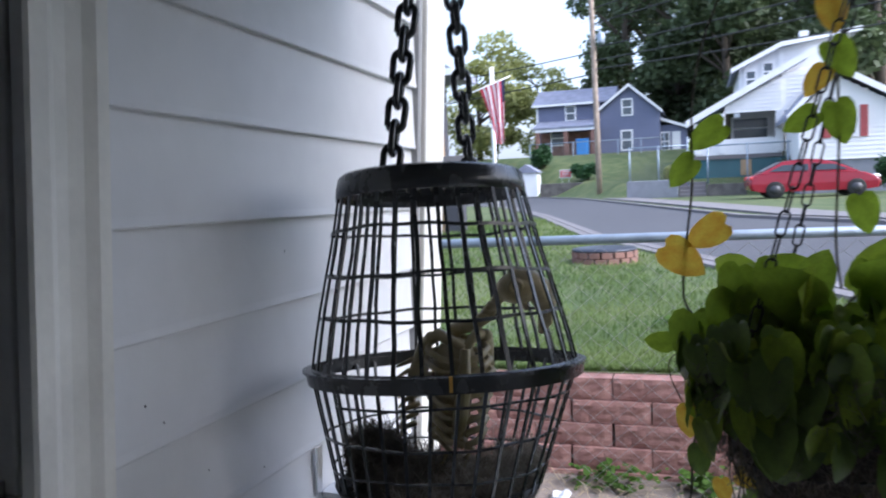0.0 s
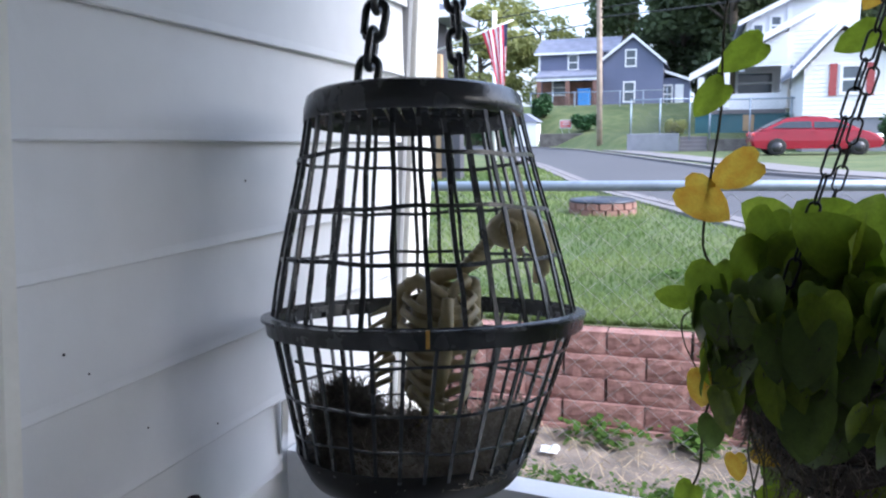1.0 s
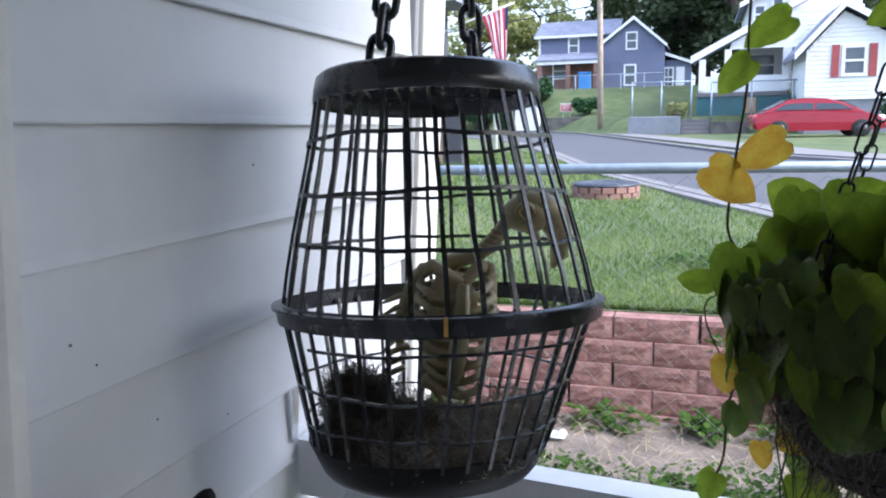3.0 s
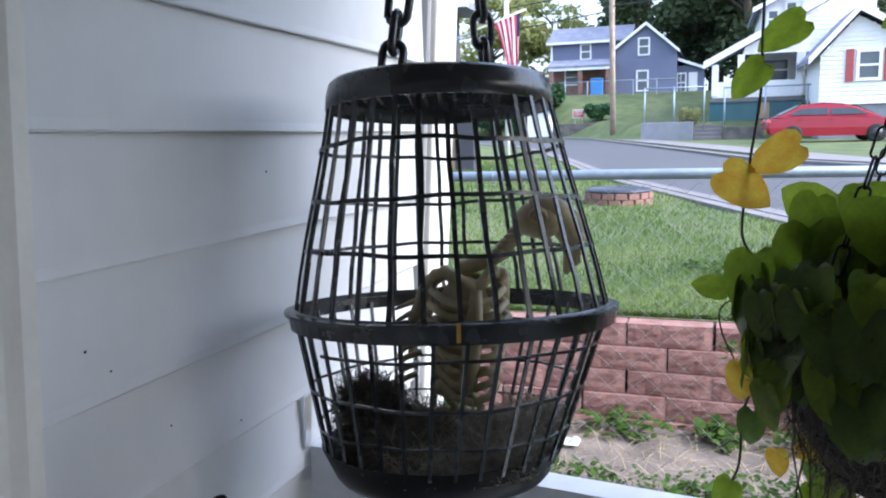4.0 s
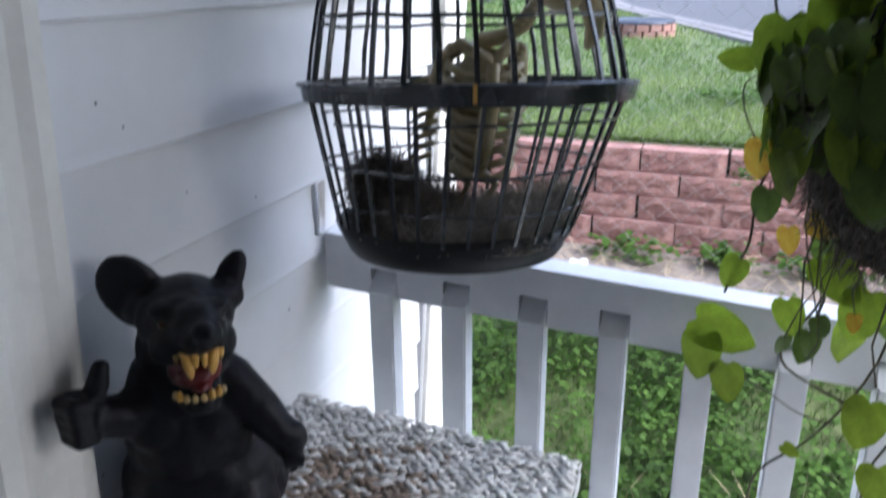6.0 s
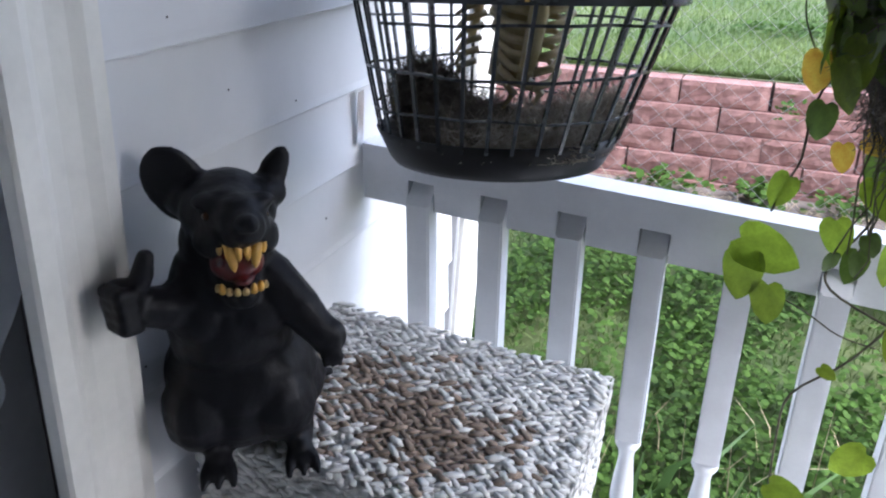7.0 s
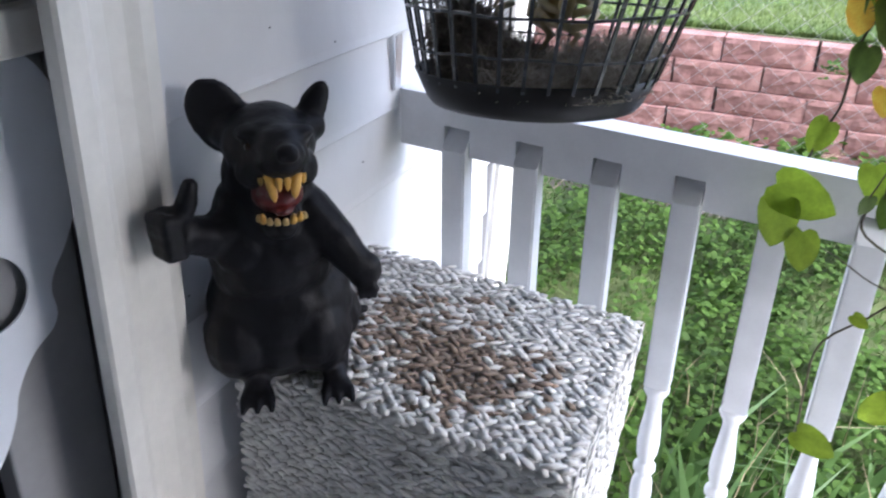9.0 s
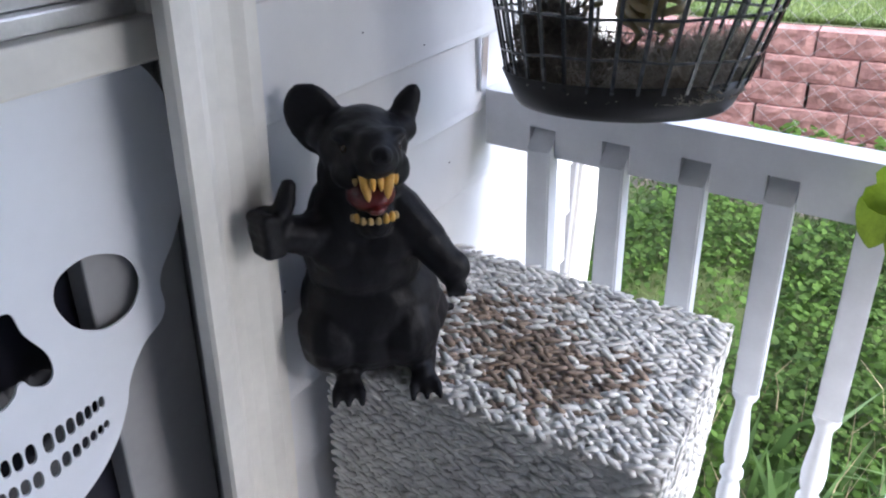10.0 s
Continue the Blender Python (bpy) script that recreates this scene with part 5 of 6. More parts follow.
def build_rat():
    bm = bmesh.new()

    def limb(pts, rad):
        tube(bm, pts, rad, 10)
        for p, q in zip(pts, rad):
            ball(bm, p, q, 10)

    ball(bm, (-0.024, 0.060, 0.795), (0.076, 0.064, 0.066), 18)
    ball(bm, (-0.030, 0.050, 0.764), (0.066, 0.052, 0.050), 16)
    ball(bm, (-0.014, 0.078, 0.762), (0.076, 0.058, 0.046), 16)
    ball(bm, (-0.028, 0.044, 0.858), (0.062, 0.050, 0.062), 16)
    ball(bm, (-0.026, 0.038, 0.905), (0.053, 0.041, 0.048), 14)
    for x in (-0.052, -0.002):
        ball(bm, (x, 0.012, 0.878), (0.028, 0.018, 0.026), 12)
    ball(bm, (-0.022, 0.034, 0.945), (0.043, 0.036, 0.045), 14)
    ball(bm, (-0.018, 0.028, 0.978), (0.043, 0.040, 0.036), 16)
    limb([(-0.016, 0.01, 0.978), (-0.008, -0.010, 0.980), (-0.003, -0.026, 0.982)], [0.032, 0.026, 0.017])
    ball(bm, (-0.002, -0.040, 0.990), (0.010, 0.008, 0.008), 10)
    for x in (-0.006, 0.003):
        ball(bm, (x, -0.045, 0.989), (0.004, 0.004, 0.005), 8)
    ball(bm, (-0.032, 0.0, 0.962), (0.019, 0.019, 0.017), 10)
    ball(bm, (0.010, -0.002, 0.962), (0.015, 0.019, 0.017), 10)
    limb([(-0.022, 0.022, 0.920), (-0.014, 0.0, 0.913), (-0.009, -0.012, 0.912)], [0.030, 0.019, 0.013])
    for s, c, r in ((-1, (-0.059, 0.044, 0.997), (0.028, 0.009, 0.041)), (1, (0.022, 0.050, 0.997), (0.014, 0.009, 0.033))):
        q = Euler((radians(8), 0, 0)).to_quaternion() @ Euler((0, radians(s * 24), 0)).to_quaternion()
        ball(bm, c, r, 16, rot=q)
        limb([(c[0] * 0.75 - 0.006, 0.036, 0.985), (c[0], 0.042, 0.985)], [0.018, 0.014])
    ball(bm, (-0.033, -0.003, 0.998), (0.014, 0.012, 0.007), 8)
    ball(bm, (0.012, -0.003, 0.996), (0.012, 0.012, 0.007), 8)
    # raised arm with thumb up
    limb([(-0.050, 0.03, 0.902), (-0.078, 0.012, 0.894), (-0.104, 0.0, 0.906)], [0.026, 0.021, 0.018])
    ball(bm, (-0.112, -0.004, 0.913), (0.020, 0.017, 0.022), 12)
    limb([(-0.098, -0.004, 0.924), (-0.092, -0.006, 0.940), (-0.088, -0.004, 0.952)], [0.010, 0.0095, 0.008])
    for k in range(4):
        limb([(-0.122, -0.012, 0.929 - 0.0105 * k), (-0.110, -0.024, 0.928 - 0.0105 * k), (-0.100, -0.017, 0.925 - 0.0105 * k)], [0.0072, 0.0075, 0.006])
    # lowered arm
    limb([(0.010, 0.03, 0.905), (0.036, 0.012, 0.880), (0.054, 0.002, 0.858)], [0.027, 0.021, 0.017])
    ball(bm, (0.060, 0.0, 0.852), (0.018, 0.015, 0.020), 10)
    for k in range(3):
        limb([(0.056 + 0.006 * k, -0.008, 0.848), (0.055 + 0.007 * k, -0.014, 0.838), (0.055 + 0.007 * k, -0.012, 0.828)], [0.005, 0.0048, 0.003])
    # haunches, feet, tail
    for s, x in ((-1, -0.068), (1, 0.012)):
        ball(bm, (x, 0.036, 0.768), (0.036, 0.046, 0.046), 12)
        limb([(x + 0.012, 0.05, 0.738), (x + 0.014, 0.026, 0.727), (x + 0.014, 0.004, 0.724)], [0.020, 0.016, 0.012])
        for k in (-1, 0, 1):
            limb([(x + 0.014 + 0.008 * k, 0.004, 0.721), (x + 0.014 + 0.012 * k, -0.012, 0.721), (x + 0.014 + 0.014 * k, -0.026, 0.717)], [0.0068, 0.0062, 0.003])
    limb([(0.0, 0.10, 0.735), (0.03, 0.13, 0.725), (0.07, 0.14, 0.721)], [0.014, 0.010, 0.006])
    me = mesh_of("tmp", bm, "rat")
    tmp = new("tmp", me)
    m1 = tmp.modifiers.new("remesh", "REMESH")
    m1.mode, m1.voxel_size = "VOXEL", 0.0028
    m2 = tmp.modifiers.new("smooth", "SMOOTH")
    m2.factor, m2.iterations = 0.5, 5
    dg = bpy.context.evaluated_depsgraph_get()
    done = bpy.data.meshes.new_from_object(tmp.evaluated_get(dg))
    bpy.data.objects.remove(tmp)
    bm = bmesh.new()
    bm.from_mesh(done)
    for f in bm.faces:
        f.smooth = True
    bm.normal_update()
    for v in bm.verts:
        crease = noise.noise(Vector((v.co.x * 18, v.co.y * 18, v.co.z * 55))) + 0.2 * noise.noise(v.co * 120)
        v.co += v.normal * 0.0017 * crease
    # mouth lining, tongue, teeth and eyes
    ball(bm, (-0.014, -0.003, 0.941), (0.0235, 0.020, 0.018), 14, mi=3)
    ball(bm, (-0.010, -0.014, 0.930), (0.010, 0.014, 0.005), 10, mi=3)

    def tooth(p, d, length, r, mi):
        p, d = Vector(p), Vector(d).normalized()
        tube(bm, [p, p + d * length * 0.5, p + d * length * 0.85, p + d * length], [r, r * 0.95, r * 0.6, r * 0.12], 8, mi)

    for x, l in ((-0.019, 0.026), (0.004, 0.024)):
        tooth((x, -0.021, 0.966), (0.12 if x < -0.01 else -0.12, -0.12, -1), l, 0.0052, 1)
    for x in (-0.011, -0.004):
        tooth((x, -0.025, 0.967), (0, -0.1, -1), 0.016, 0.0034, 1)
    for k in range(5):
        tooth((-0.027 - 0.0028 * k, -0.016 + 0.004 * k, 0.961), (0, -0.2, -1), 0.0075, 0.0026, 2)
    tooth((0.0095, -0.018, 0.964), (0, -0.2, -1), 0.010, 0.0030, 1)
    for k in range(8):
        a = -1.2 + 0.34 * k
        tooth((-0.012 + 0.021 * math.sin(a), -0.004 - 0.018 * math.cos(a), 0.918), (0.12 * math.sin(a), -0.25, 1), 0.010 if k in (1, 5, 6) else 0.0065, 0.0032, 1 if k in (1, 5, 6) else 2)
    ball(bm, (-0.0335, -0.011, 0.988), 0.0048, 10, mi=4)
    ball(bm, (0.0125, -0.012, 0.986), 0.0045, 10, mi=4)
    u, away = Vector((0.81, 0.59, 0)).normalized(), Vector((-0.59, 0.81, 0)).normalized()
    at = Matrix((u, away, Vector((0, 0, 1)))).transposed().to_4x4()
    at.translation = (0.165, 0.94, 0.0)
    # set back on the box, scaled about a camera position to fit the view
    c = LEAN @ Vector((0.54, 0.40, 1.24))
    at = Matrix.Translation(c) @ Matrix.Scale(1.065, 4) @ Matrix.Translation(-c) @ at
    solid("rat_figure", bm, ["rat", "tooth", "tooth_pale", "mouth", "eye"], "black rubber rat figure with yellow teeth sitting on the box", "figurine", at)


build_rat()


# ---- hanging plant ----
def leaf_mesh(seed, material, fold=0.25, curl=0.3):
    """A heart-shaped leaf of length 1 from its notch at the origin along +y."""
    r = random.Random(seed)
    bm = bmesh.new()
    outline = [(0.0, 0.0), (0.16, -0.10), (0.34, -0.06), (0.45, 0.10), (0.46, 0.28), (0.42, 0.50), (0.31, 0.73), (0.13, 0.91), (0.0, 1.0)]
    mid = [0.0, 0.0, 0.05, 0.16, 0.30, 0.50, 0.72, 0.90, 1.0]

    def at(x, y):
        return (x, y, -curl * (y - 0.2) ** 2 * 0.6 + fold * abs(x) - 0.5 * fold * x * x * 2 + 0.03 * math.sin(y * 9 + seed) * abs(x) * 2)

    for s in (-1, 1):
        edge = [bm.verts.new(at(s * x, y)) for x, y in outline]
        half = [bm.verts.new(at(s * x * 0.5, (y + m) / 2)) for (x, y), m in zip(outline, mid)]
        rib = [bm.verts.new(at(0, m)) for m in mid]
        for i in range(len(outline) - 1):
            for a, b in ((edge, half), (half, rib)):
                try:
                    f = bm.faces.new((a[i], a[i + 1], b[i + 1], b[i]) if s > 0 else (a[i + 1], a[i], b[i], b[i + 1]))
                    f.smooth = True
                except ValueError:
                    pass
    bmesh.ops.remove_doubles(bm, verts=list(bm.verts), dist=0.0008)
    return mesh_of("leaf", bm, material)


LEAVES = {k: [leaf_mesh(i, k, 0.05 + 0.07 * i, 0.15 + 0.2 * i) for i in range(3)] for k in ("leaf", "leaf_dark", "leaf_yellow")}
PU, PV = Vector((0.9887, -0.1498, 0)), Vector((0.1498, 0.9887, 0))
PLANT0 = Vector((0.70, 1.33, 0.0))


def on_plant(u, z, v=0.0):
    return PLANT0 + PU * u + PV * v + Vector((0, 0, z))


def put_leaf(parent, p, tip, facing, size, kind="leaf", seed=0, wide=0.82):
    """A leaf whose notch is at p, pointing along tip, its face towards facing."""
    y = Vector(tip).normalized()
    z = Vector(facing)
    z = (z - y * z.dot(y)).normalized()
    x = y.cross(z)
    m = Matrix((x * size * wide, y * size, z * size)).transposed().to_4x4()
    m.translation = p
    ob = part("leaf", LEAVES[kind][seed % 3], None, parent)
    ob.matrix_local = m
    return ob


def build_plant():
    pl = thing("hanging_plant", "hanging basket plant with heart-shaped green leaves and trailing vines", "plant", (0, 0, 0))
    c = on_plant(0.054, 1.06)
    bm = bmesh.new()
    lathe(bm, [(0.03, -0.10), (0.060, -0.085), (0.090, -0.04), (0.115, 0.02), (0.130, 0.085), (0.136, 0.11), (0.126, 0.112), (0.10, 0.10), (0.02, 0.115)], 32)
    bm.normal_update()
    for v in bm.verts:
        v.co += v.normal * 0.006 * noise.noise(v.co * 30)
    ob = part("basket", bm, "basket", pl, "dark fibre-lined basket")
    ob.location = c
    # loose fibres of the liner
    fr = random.Random(77)
    verts, faces = [], []
    for _ in range(5000):
        q, z = fr.uniform(0, 6.2832), fr.uniform(-0.10, 0.11)
        rr = 0.045 + 0.10 * smooth(-0.12, 0.10, z) ** 0.6 + fr.uniform(-0.004, 0.008)
        p = Vector((rr * math.cos(q), rr * math.sin(q), z))
        w = Vector((fr.gauss(0, 1), fr.gauss(0, 1), fr.gauss(0, 1) - 0.4)).normalized()
        for i in range(4):
            side = w.cross(Vector((0.3, 0.5, 0.8))).normalized() * 0.0006
            verts += [tuple(p + side), tuple(p - side)]
            p = p + w * 0.008
            w = (w + Vector((fr.gauss(0, 0.4), fr.gauss(0, 0.4), fr.gauss(0, 0.4)))).normalized()
        o = len(verts) - 8
        faces += [(o + 2 * i, o + 2 * i + 1, o + 2 * i + 3, o + 2 * i + 2) for i in range(3)]
    me = bpy.data.meshes.new("fibre_lining")
    me.from_pydata(verts, [], faces)
    me.materials.append(M["moss_dark"])
    ob = part("fibre_lining", me, None, pl)
    ob.location = c
    tagged(ob, kind="stuff")
    for k in range(5):
        z, rr = -0.07 + 0.045 * k, [0.072, 0.098, 0.119, 0.132, 0.140][k]
        bm = bmesh.new()
        tube(bm, [(rr * math.cos(q), rr * math.sin(q), z) for q in [6.2832 * i / 40 for i in range(40)]], 0.0017, 5, closed=True)
        part("wire_hoop", bm, "chain_dark", pl).location = c
    me = chain_link_mesh(0.030, 0.0115, 0.0013, "chain_dark")
    apex = on_plant(0.125, 1.72)
    for a in (228, 345, 105):
        foot = c + Vector((0.136 * math.cos(radians(a)), 0.136 * math.sin(radians(a)), 0.105))
        chain(pl, foot, apex, me, 0.0275)
    chain(pl, apex, apex + Vector((0, 0, 0.72)), me, 0.0275)
    r = random.Random(31)
    # crown of leaves over the rim; lit copy on top and left, shaded inside
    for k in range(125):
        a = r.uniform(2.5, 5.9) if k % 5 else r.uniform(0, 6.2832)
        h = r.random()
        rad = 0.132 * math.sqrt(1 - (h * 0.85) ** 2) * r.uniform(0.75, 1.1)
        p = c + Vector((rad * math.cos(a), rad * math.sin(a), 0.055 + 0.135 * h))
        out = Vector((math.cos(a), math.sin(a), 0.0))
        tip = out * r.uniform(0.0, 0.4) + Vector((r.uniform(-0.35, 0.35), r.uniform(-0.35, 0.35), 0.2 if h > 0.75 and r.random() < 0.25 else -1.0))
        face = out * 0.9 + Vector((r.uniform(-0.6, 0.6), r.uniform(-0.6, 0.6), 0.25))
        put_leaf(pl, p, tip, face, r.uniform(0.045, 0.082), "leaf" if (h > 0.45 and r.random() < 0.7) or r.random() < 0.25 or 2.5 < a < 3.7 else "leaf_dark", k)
        bm = bmesh.new()
        tube(bm, [c + Vector((rad * 0.5 * math.cos(a), rad * 0.5 * math.sin(a), 0.08)), (p + c + Vector((0, 0, 0.12))) / 2, p], 0.0011, 4)
        part("leaf_stalk", bm, "stem", pl)
    # hanging leaves round the basket; the lower ones mostly take the shaded copy
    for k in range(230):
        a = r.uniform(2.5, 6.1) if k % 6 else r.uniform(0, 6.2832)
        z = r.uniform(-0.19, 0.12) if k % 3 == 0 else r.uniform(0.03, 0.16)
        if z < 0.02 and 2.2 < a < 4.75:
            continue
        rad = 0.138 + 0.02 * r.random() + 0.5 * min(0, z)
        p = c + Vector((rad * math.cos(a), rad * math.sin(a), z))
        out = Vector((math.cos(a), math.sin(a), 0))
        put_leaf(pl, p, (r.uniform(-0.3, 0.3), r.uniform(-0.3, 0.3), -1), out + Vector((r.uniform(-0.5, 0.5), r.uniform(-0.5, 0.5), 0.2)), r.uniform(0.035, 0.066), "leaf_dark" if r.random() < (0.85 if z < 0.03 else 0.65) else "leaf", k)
    # thin bare stems and small tendrils hanging under the rim
    for k in range(22):
        a = r.uniform(3.6, 6.1)
        x0, y0 = 0.12 * math.cos(a), 0.12 * math.sin(a)
        bm = bmesh.new()
        p = c + Vector((x0, y0, r.uniform(-0.02, 0.05)))
        pts = [p]
        for i in range(5):
            p = p + Vector((r.uniform(-0.016, 0.016), r.uniform(-0.016, 0.016), -r.uniform(0.02, 0.045)))
            pts.append(p)
        tube(bm, pts, r.uniform(0.0006, 0.0013), 4)
        part("stem", bm, "stem", pl)
        if k % 4 == 1:
            put_leaf(pl, p, (r.uniform(-0.6, 0.6), r.uniform(-0.6, 0.2), -1), (r.uniform(-0.6, 0.6), -1, 0.3), r.uniform(0.018, 0.04), r.choice(("leaf", "leaf_dark", "leaf_dark", "leaf_yellow")), k)
    # large leaves that stand out on the near side
    for u, z, v, tip, size, kind in ((-0.105, 1.215, -0.07, (0.05, 0, -1), 0.088, "leaf"), (-0.055, 1.245, -0.09, (0.1, 0, -1), 0.10, "leaf"), (-0.075, 1.18, -0.10, (0.2, 0, -1), 0.09, "leaf_dark"), (-0.02, 1.25, -0.11, (-0.1, 0, -1), 0.085, "leaf"),
                                     (-0.025, 1.262, -0.05, (0.8, 0, 0.3), 0.06, "leaf"), (-0.05, 1.275, -0.08, (-0.25, -0.1, -1), 0.06, "leaf"), (-0.01, 1.285, -0.10, (0.1, -0.1, -1), 0.065, "leaf"), (0.03, 1.16, -0.14, (0.15, 0, -1), 0.08, "leaf_dark"), (0.06, 1.22, -0.13, (-0.15, 0, -1), 0.09, "leaf"), (-0.03, 1.12, -0.12, (0.1, 0, -1), 0.08, "leaf_dark"),
                                     (0.09, 1.28, -0.06, (0.2, 0, -1), 0.075, "leaf"), (0.01, 1.10, -0.14, (-0.1, 0, -1), 0.07, "leaf"), (0.05, 1.05, -0.13, (0.2, 0, -1), 0.075, "leaf"), (-0.135, 1.172, -0.03, (-1, 0, 0.1), 0.04, "leaf")):
        put_leaf(pl, on_plant(u + 0.02, z - 0.004, v * 0.6), PU * tip[0] + PV * tip[1] + Vector((0, 0, tip[2])), (-0.2, -1, 0.35), size * 0.95, kind, int(size * 1000), 0.8)

    def vine(pts, rad=0.0016):
        bm = bmesh.new()
        fine = []
        q = [on_plant(*p) for p in pts]
        for i in range(len(q) - 1):
            a, b, c2, d = q[max(0, i - 1)], q[i], q[i + 1], q[min(len(q) - 1, i + 2)]
            for s in range(4):
                t = s / 4
                fine.append(0.5 * ((2 * b) + (c2 - a) * t + (2 * a - 5 * b + 4 * c2 - d) * t * t + (3 * b - a - 3 * c2 + d) * t ** 3))
        fine.append(q[-1])
        tube(bm, fine, rad, 5)
        part("vine", bm, "stem", pl)

    vine([(0.06, 1.70), (-0.04, 1.62), (-0.085, 1.50), (-0.089, 1.376), (-0.098, 1.30), (-0.103, 1.226), (-0.086, 1.196), (-0.07, 1.17)])
    vine([(0.07, 1.68), (0.075, 1.55), (0.078, 1.42), (0.074, 1.30), (0.08, 1.24)])
    vine([(-0.07, 1.15), (-0.076, 1.08), (-0.095, 1.03), (-0.098, 0.967), (-0.108, 0.935), (-0.118, 0.90)])
    vine([(-0.07, 1.165), (-0.118, 1.148), (-0.122, 1.12), (-0.108, 1.088), (-0.095, 1.065)], 0.001)
    vine([(0.0, 0.97), (-0.02, 0.90), (-0.045, 0.855), (-0.04, 0.82), (0.03, 0.79), (0.10, 0.77)])
    vine([(-0.10, 0.80), (-0.06, 0.785), (-0.02, 0.765), (0.02, 0.76)], 0.001)
    vine([(0.06, 0.98), (0.05, 0.85), (0.0, 0.74), (-0.055, 0.67), (-0.06, 0.60), (-0.055, 0.52)])
    vine([(0.10, 0.95), (0.09, 0.80), (0.06, 0.70), (0.07, 0.60)])
    for u, z, tip, size, kind in ((-0.050, 1.443, (-1, -0.1, -0.55), 0.066, "leaf"), (-0.086, 1.402, (-0.75, 0, -0.7), 0.060, "leaf"), (-0.050, 1.320, (-1, 0, -0.5), 0.072, "leaf_yellow"), (-0.124, 1.292, (1, 0, -0.75), 0.078, "leaf_yellow"), (-0.098, 1.082, (-0.05, 0, -1), 0.058, "leaf_yellow"),
                                  (-0.085, 1.03, (-0.1, 0, -1), 0.055, "leaf_dark"), (-0.105, 0.945, (-0.4, 0, -1), 0.055, "leaf"), (-0.145, 0.862, (1, 0, -0.35), 0.095, "leaf"), (-0.135, 0.845, (-0.05, 0, -1), 0.085, "leaf"), (-0.105, 0.81, (0.1, 0, -1), 0.07, "leaf"), (-0.05, 0.905, (0.2, 0, -0.8), 0.06, "leaf"),
                                  (-0.02, 0.96, (0.6, 0, -0.7), 0.085, "leaf"), (0.03, 0.93, (-0.2, 0, -1), 0.085, "leaf"), (-0.06, 0.99, (0.15, 0, -1), 0.042, "leaf_yellow"), (-0.04, 1.0, (0.9, 0, -0.2), 0.05, "leaf_yellow"), (0.07, 1.585, (0.1, 0, -1), 0.06, "leaf_yellow"), (0.07, 1.53, (0.5, 0, -0.9), 0.062, "leaf"), (0.065, 1.50, (-0.6, 0, -0.7), 0.05, "leaf_yellow"), (0.075, 1.46, (0.2, 0, -1), 0.065, "leaf"), (0.055, 1.45, (-0.8, 0, -0.4), 0.055, "leaf"),
                                  (0.05, 0.80, (-0.1, 0, -1), 0.085, "leaf"), (0.07, 0.72, (0.2, 0, -1), 0.08, "leaf"), (-0.03, 0.72, (0.7, 0, -0.5), 0.03, "leaf"), (0.04, 0.62, (-0.5, 0, -0.6), 0.07, "leaf"), (-0.055, 0.53, (0.7, 0, -0.3), 0.07, "leaf"), (0.10, 1.35, (0.2, 0, -1), 0.06, "leaf"), (0.095, 0.64, (0.1, 0, -1), 0.07, "leaf_dark")):
        put_leaf(pl, on_plant(u, z, -0.004), PU * tip[0] + PV * tip[1] + Vector((0, 0, tip[2])), (-0.25, -1, 0.3), size * 0.78, kind, int(size * 1000) + int(z * 10))


build_plant()
bm = bmesh.new()
tube(bm, [on_plant(0.125, 2.49), on_plant(0.125, 2.44), on_plant(0.135, 2.43), on_plant(0.125, 2.422)], 0.003, 6)
solid("ceiling_hook", bm, "chain_dark", "dark hook in the porch ceiling above the plant", "hook")


# ---- grass and weeds ----
def blades(name, label, spots, material, kind="stuff"):
    """Blades of grass: each spot is x, y, z, height, width, lean x, lean y, turn."""
    s = np.array(spots)
    n = len(s)
    side = np.stack([np.cos(s[:, 7]), np.sin(s[:, 7]), np.zeros(n)], 1) * s[:, 4:5] / 2
    p = s[:, :3]
    lean_ = np.stack([s[:, 5], s[:, 6], np.zeros(n)], 1)
    mid = p + lean_ * 0.35 * s[:, 3:4] + np.stack([np.zeros(n), np.zeros(n), 0.55 * s[:, 3]], 1)
    tip = p + lean_ * s[:, 3:4] + np.stack([np.zeros(n), np.zeros(n), 0.95 * s[:, 3] * (1 - 0.25 * np.hypot(s[:, 5], s[:, 6]))], 1)
    v = np.stack([p - side, p + side, mid + side * 0.8, mid - side * 0.8, tip], 1).reshape(-1, 3)
    f = []
    for i in range(n):
        b = 5 * i
        f.append((b, b + 1, b + 2, b + 3))
        f.append((b + 3, b + 2, b + 4))
    me = bpy.data.meshes.new(name)
    me.from_pydata(v.tolist(), [], f)
    me.materials.append(M[material])
    return tagged(new(name, me), label, "grass", kind=kind)


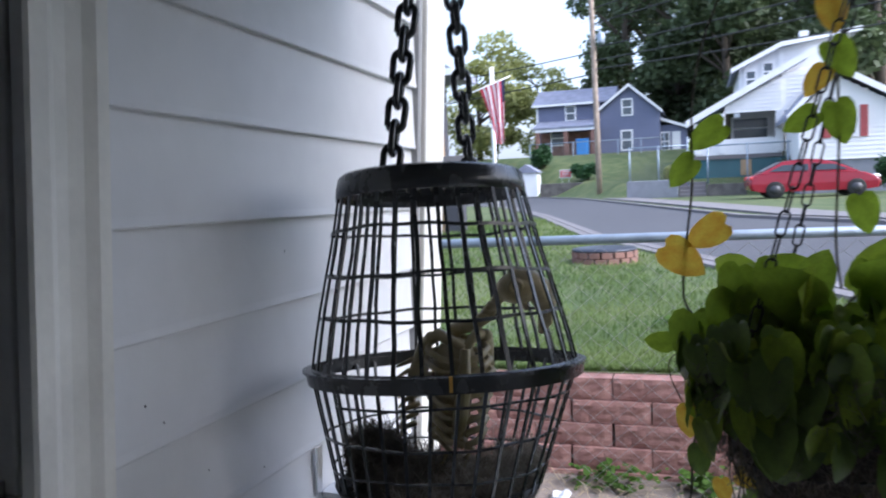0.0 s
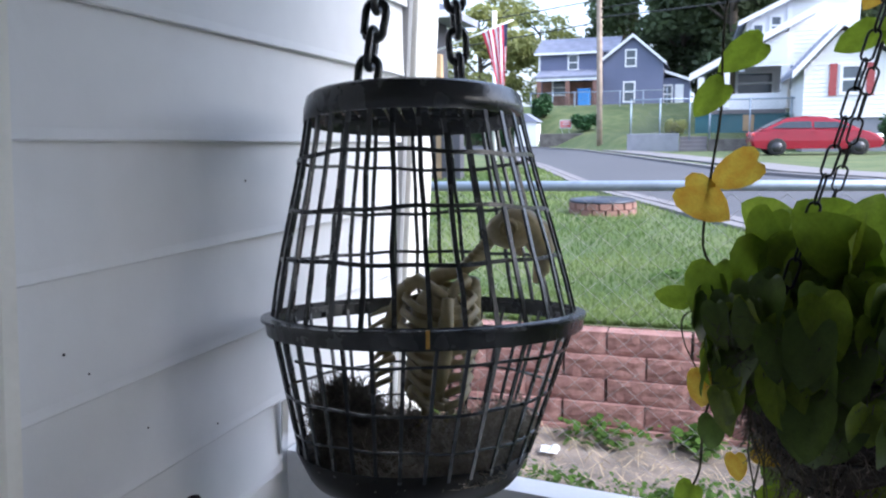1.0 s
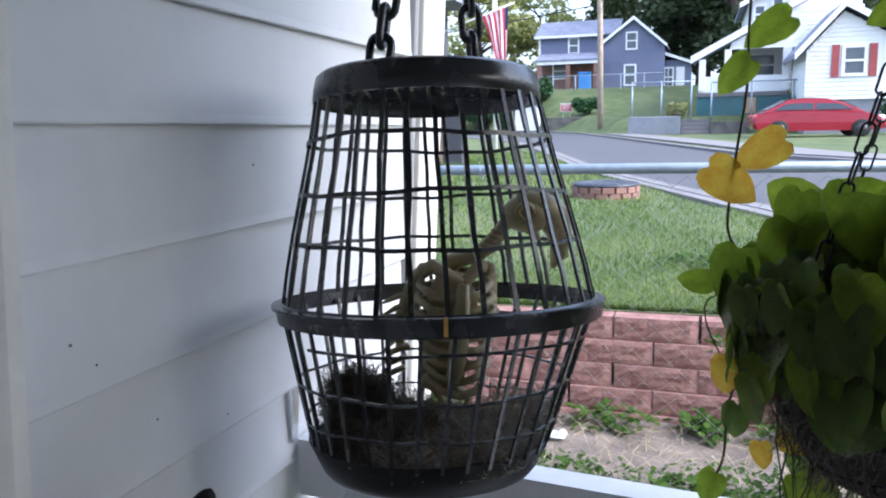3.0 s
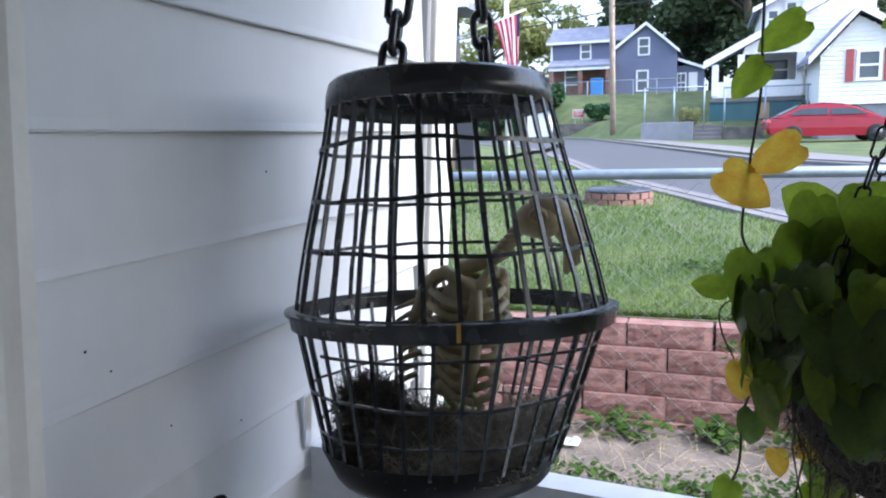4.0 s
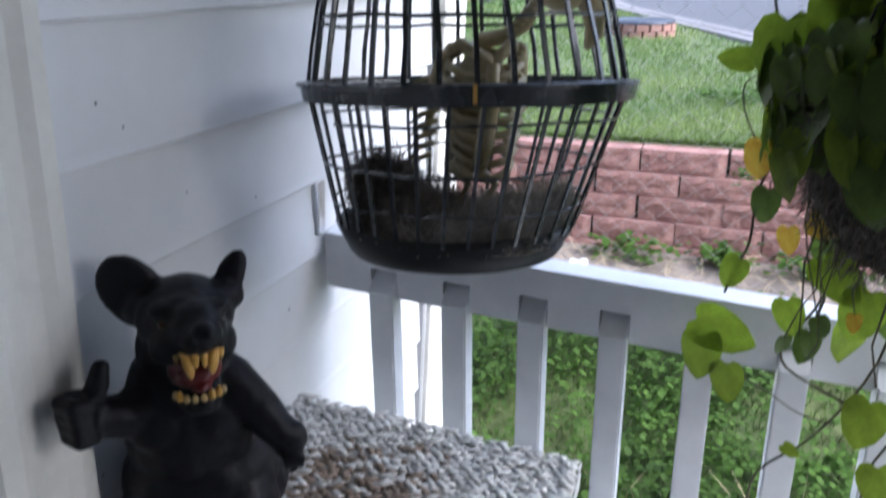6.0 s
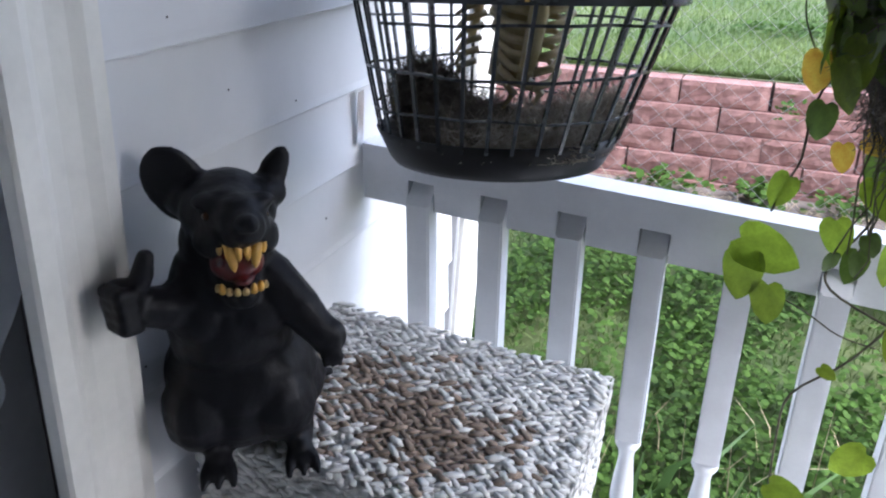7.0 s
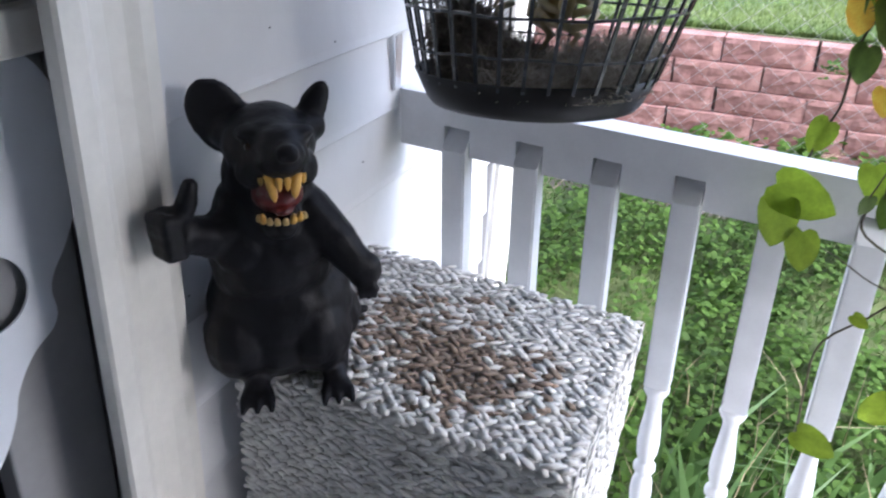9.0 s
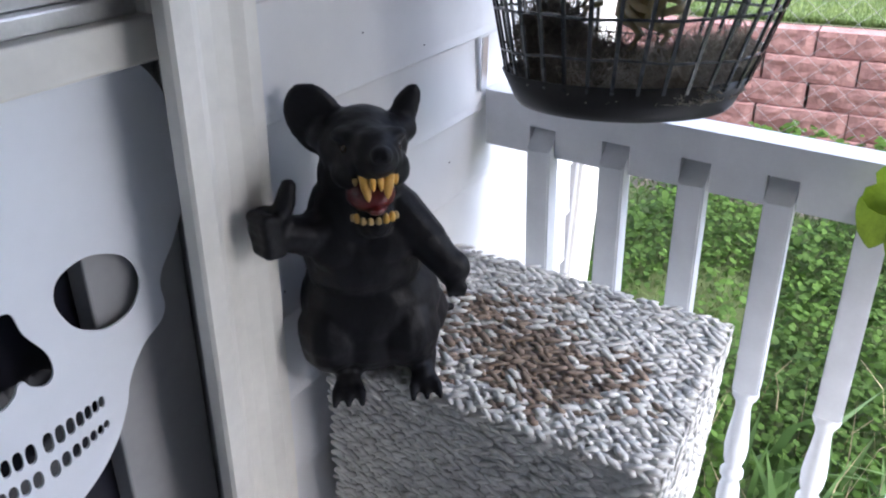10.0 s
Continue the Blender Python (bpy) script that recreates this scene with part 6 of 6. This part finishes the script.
def build_grass():
    r = np.random.RandomState(5)
    spots = []
    while len(spots) < 52000:
        y = 3.68 + (18 - 3.68) * r.rand() ** 2.2
        x = r.uniform(-0.33 * y - 0.1, 0.36 * y + 0.3)
        if x > edge_x(NEAR_EDGE, y) - 0.34 or (x + 0.33) ** 2 + (y - 8.42) ** 2 < 0.11:
            continue
        thin = noise.noise((x * 1.1, y * 0.9, 4))
        if thin < -0.15 and r.rand() < 0.45:
            continue
        h = (0.026 + 0.022 * r.rand()) * (1 + 0.10 * (y - 4))
        spots.append((x, y, ground_z(x, y) - 0.003, h, 0.004 * (1 + 0.22 * (y - 4)), r.normal() * 0.5, r.normal() * 0.5, r.uniform(0, 3.14)))
    blades("lawn_grass", "short bright green lawn grass above the block wall", spots, "grass")
    spots = []
    while len(spots) < 15000:
        y, x = r.uniform(1.5, 2.98), r.uniform(-0.7, 2.1)
        if y > 2.85 and r.rand() < 0.6:
            continue
        spots.append((x, y, ground_z(x, y) - 0.003, r.uniform(0.02, 0.06), 0.004, r.normal() * 0.6, r.normal() * 0.6, r.uniform(0, 3.14)))
    blades("weed_grass", "uncut grass and weeds beside the porch", spots, "grass")
    spots = []
    for _ in range(240):
        x, y = r.uniform(0.42, 1.5), r.uniform(1.56, 1.85)
        spots.append((x, y, ground_z(x, y) - 0.01, r.uniform(0.10, 0.28), r.uniform(0.014, 0.026), r.normal() * 0.45, r.normal() * 0.35, r.uniform(-0.5, 0.5)))
    blades("strap_leaves", "long strap-shaped leaves growing against the railing", spots, "strap")
    spots = []
    for _ in range(120):
        x, y = r.uniform(0.2, 1.6), r.uniform(1.55, 2.1)
        spots.append((x, y, ground_z(x, y) - 0.01, r.uniform(0.15, 0.38), 0.003, r.normal() * 0.25, r.normal() * 0.25, r.uniform(0, 3.14)))
    for _ in range(900):
        x, y = r.uniform(-1.0, 2.2), r.uniform(2.95, 3.45)
        spots.append((x, y, ground_z(x, y) + 0.002, r.uniform(0.02, 0.07), 0.003, r.normal() * 3, r.normal() * 3, r.uniform(0, 3.14)))
    blades("dry_stalks", "dry straw-coloured stalks and litter of grass", spots, "straw")


build_grass()


def build_weeds():
    r = np.random.RandomState(9)
    v, f = [], []

    def leaflet(x, y, z, s):
        a, t = r.uniform(0, 6.28), r.normal(size=2) * 0.35
        base = len(v)
        pts = [(0, -0.5), (0.42, -0.25), (0.5, 0.15), (0.25, 0.45), (0, 0.5), (-0.25, 0.45), (-0.5, 0.15), (-0.42, -0.25)]
        for px, py in pts:
            qx, qy = px * math.cos(a) - py * math.sin(a), px * math.sin(a) + py * math.cos(a)
            v.append((x + qx * s, y + qy * s, z + (qx * t[0] + qy * t[1]) * s + 0.15 * s * abs(px)))
        f.append(tuple(range(base, base + 8)))

    for _ in range(40000):
        y, x = r.uniform(1.52, 2.95), r.uniform(-0.8, 2.1)
        thick = noise.noise((x * 2.2, y * 2.2, 7))
        if thick < -0.05 and r.rand() < 0.75:
            continue
        leaflet(x, y, ground_z(x, y) + 0.02 + 0.07 * r.rand() * (1 + thick), r.uniform(0.008, 0.022))
    for cx, w in ((0.26, 0.16), (0.95, 0.2), (-0.5, 0.15), (0.62, 0.08)):
        for _ in range(160):
            x, y = cx + r.normal() * w * 0.5, 3.40 + r.normal() * 0.05
            leaflet(x, y, ground_z(x, y) + 0.01 + 0.07 * r.rand(), r.uniform(0.015, 0.035))
    for cx, cz in ((0.66, 0.50),):
        for _ in range(40):
            leaflet(cx + r.normal() * 0.025, 3.47 + r.normal() * 0.015, cz + r.normal() * 0.02, r.uniform(0.012, 0.022))
    for _ in range(260):
        x, y = 0.62 + r.normal() * 0.13, 4.75 + r.normal() * 0.12
        leaflet(x, y, ground_z(x, y) + 0.02 + 0.03 * r.rand(), r.uniform(0.015, 0.03))
    me = bpy.data.meshes.new("weeds")
    me.from_pydata(v, [], f)
    me.materials.append(M["weed"])
    tagged(new("weeds", me), "broad-leaved green weeds covering the ground", "weeds", kind="stuff")


build_weeds()

bm = bmesh.new()
bmesh.ops.create_grid(bm, x_segments=6, y_segments=6, size=0.034)
for v in bm.verts:
    v.co.z = 0.012 + 0.02 * noise.noise(v.co * 30)
    v.co.x *= 1 + 0.3 * noise.noise(v.co * 20)
bmesh.ops.solidify(bm, geom=list(bm.faces), thickness=0.001)
solid("paper_scrap", bm, "paper", "crumpled white paper scrap on the bare soil", "litter", (0.083, 3.24, ground_z(0.083, 3.24) + 0.006))
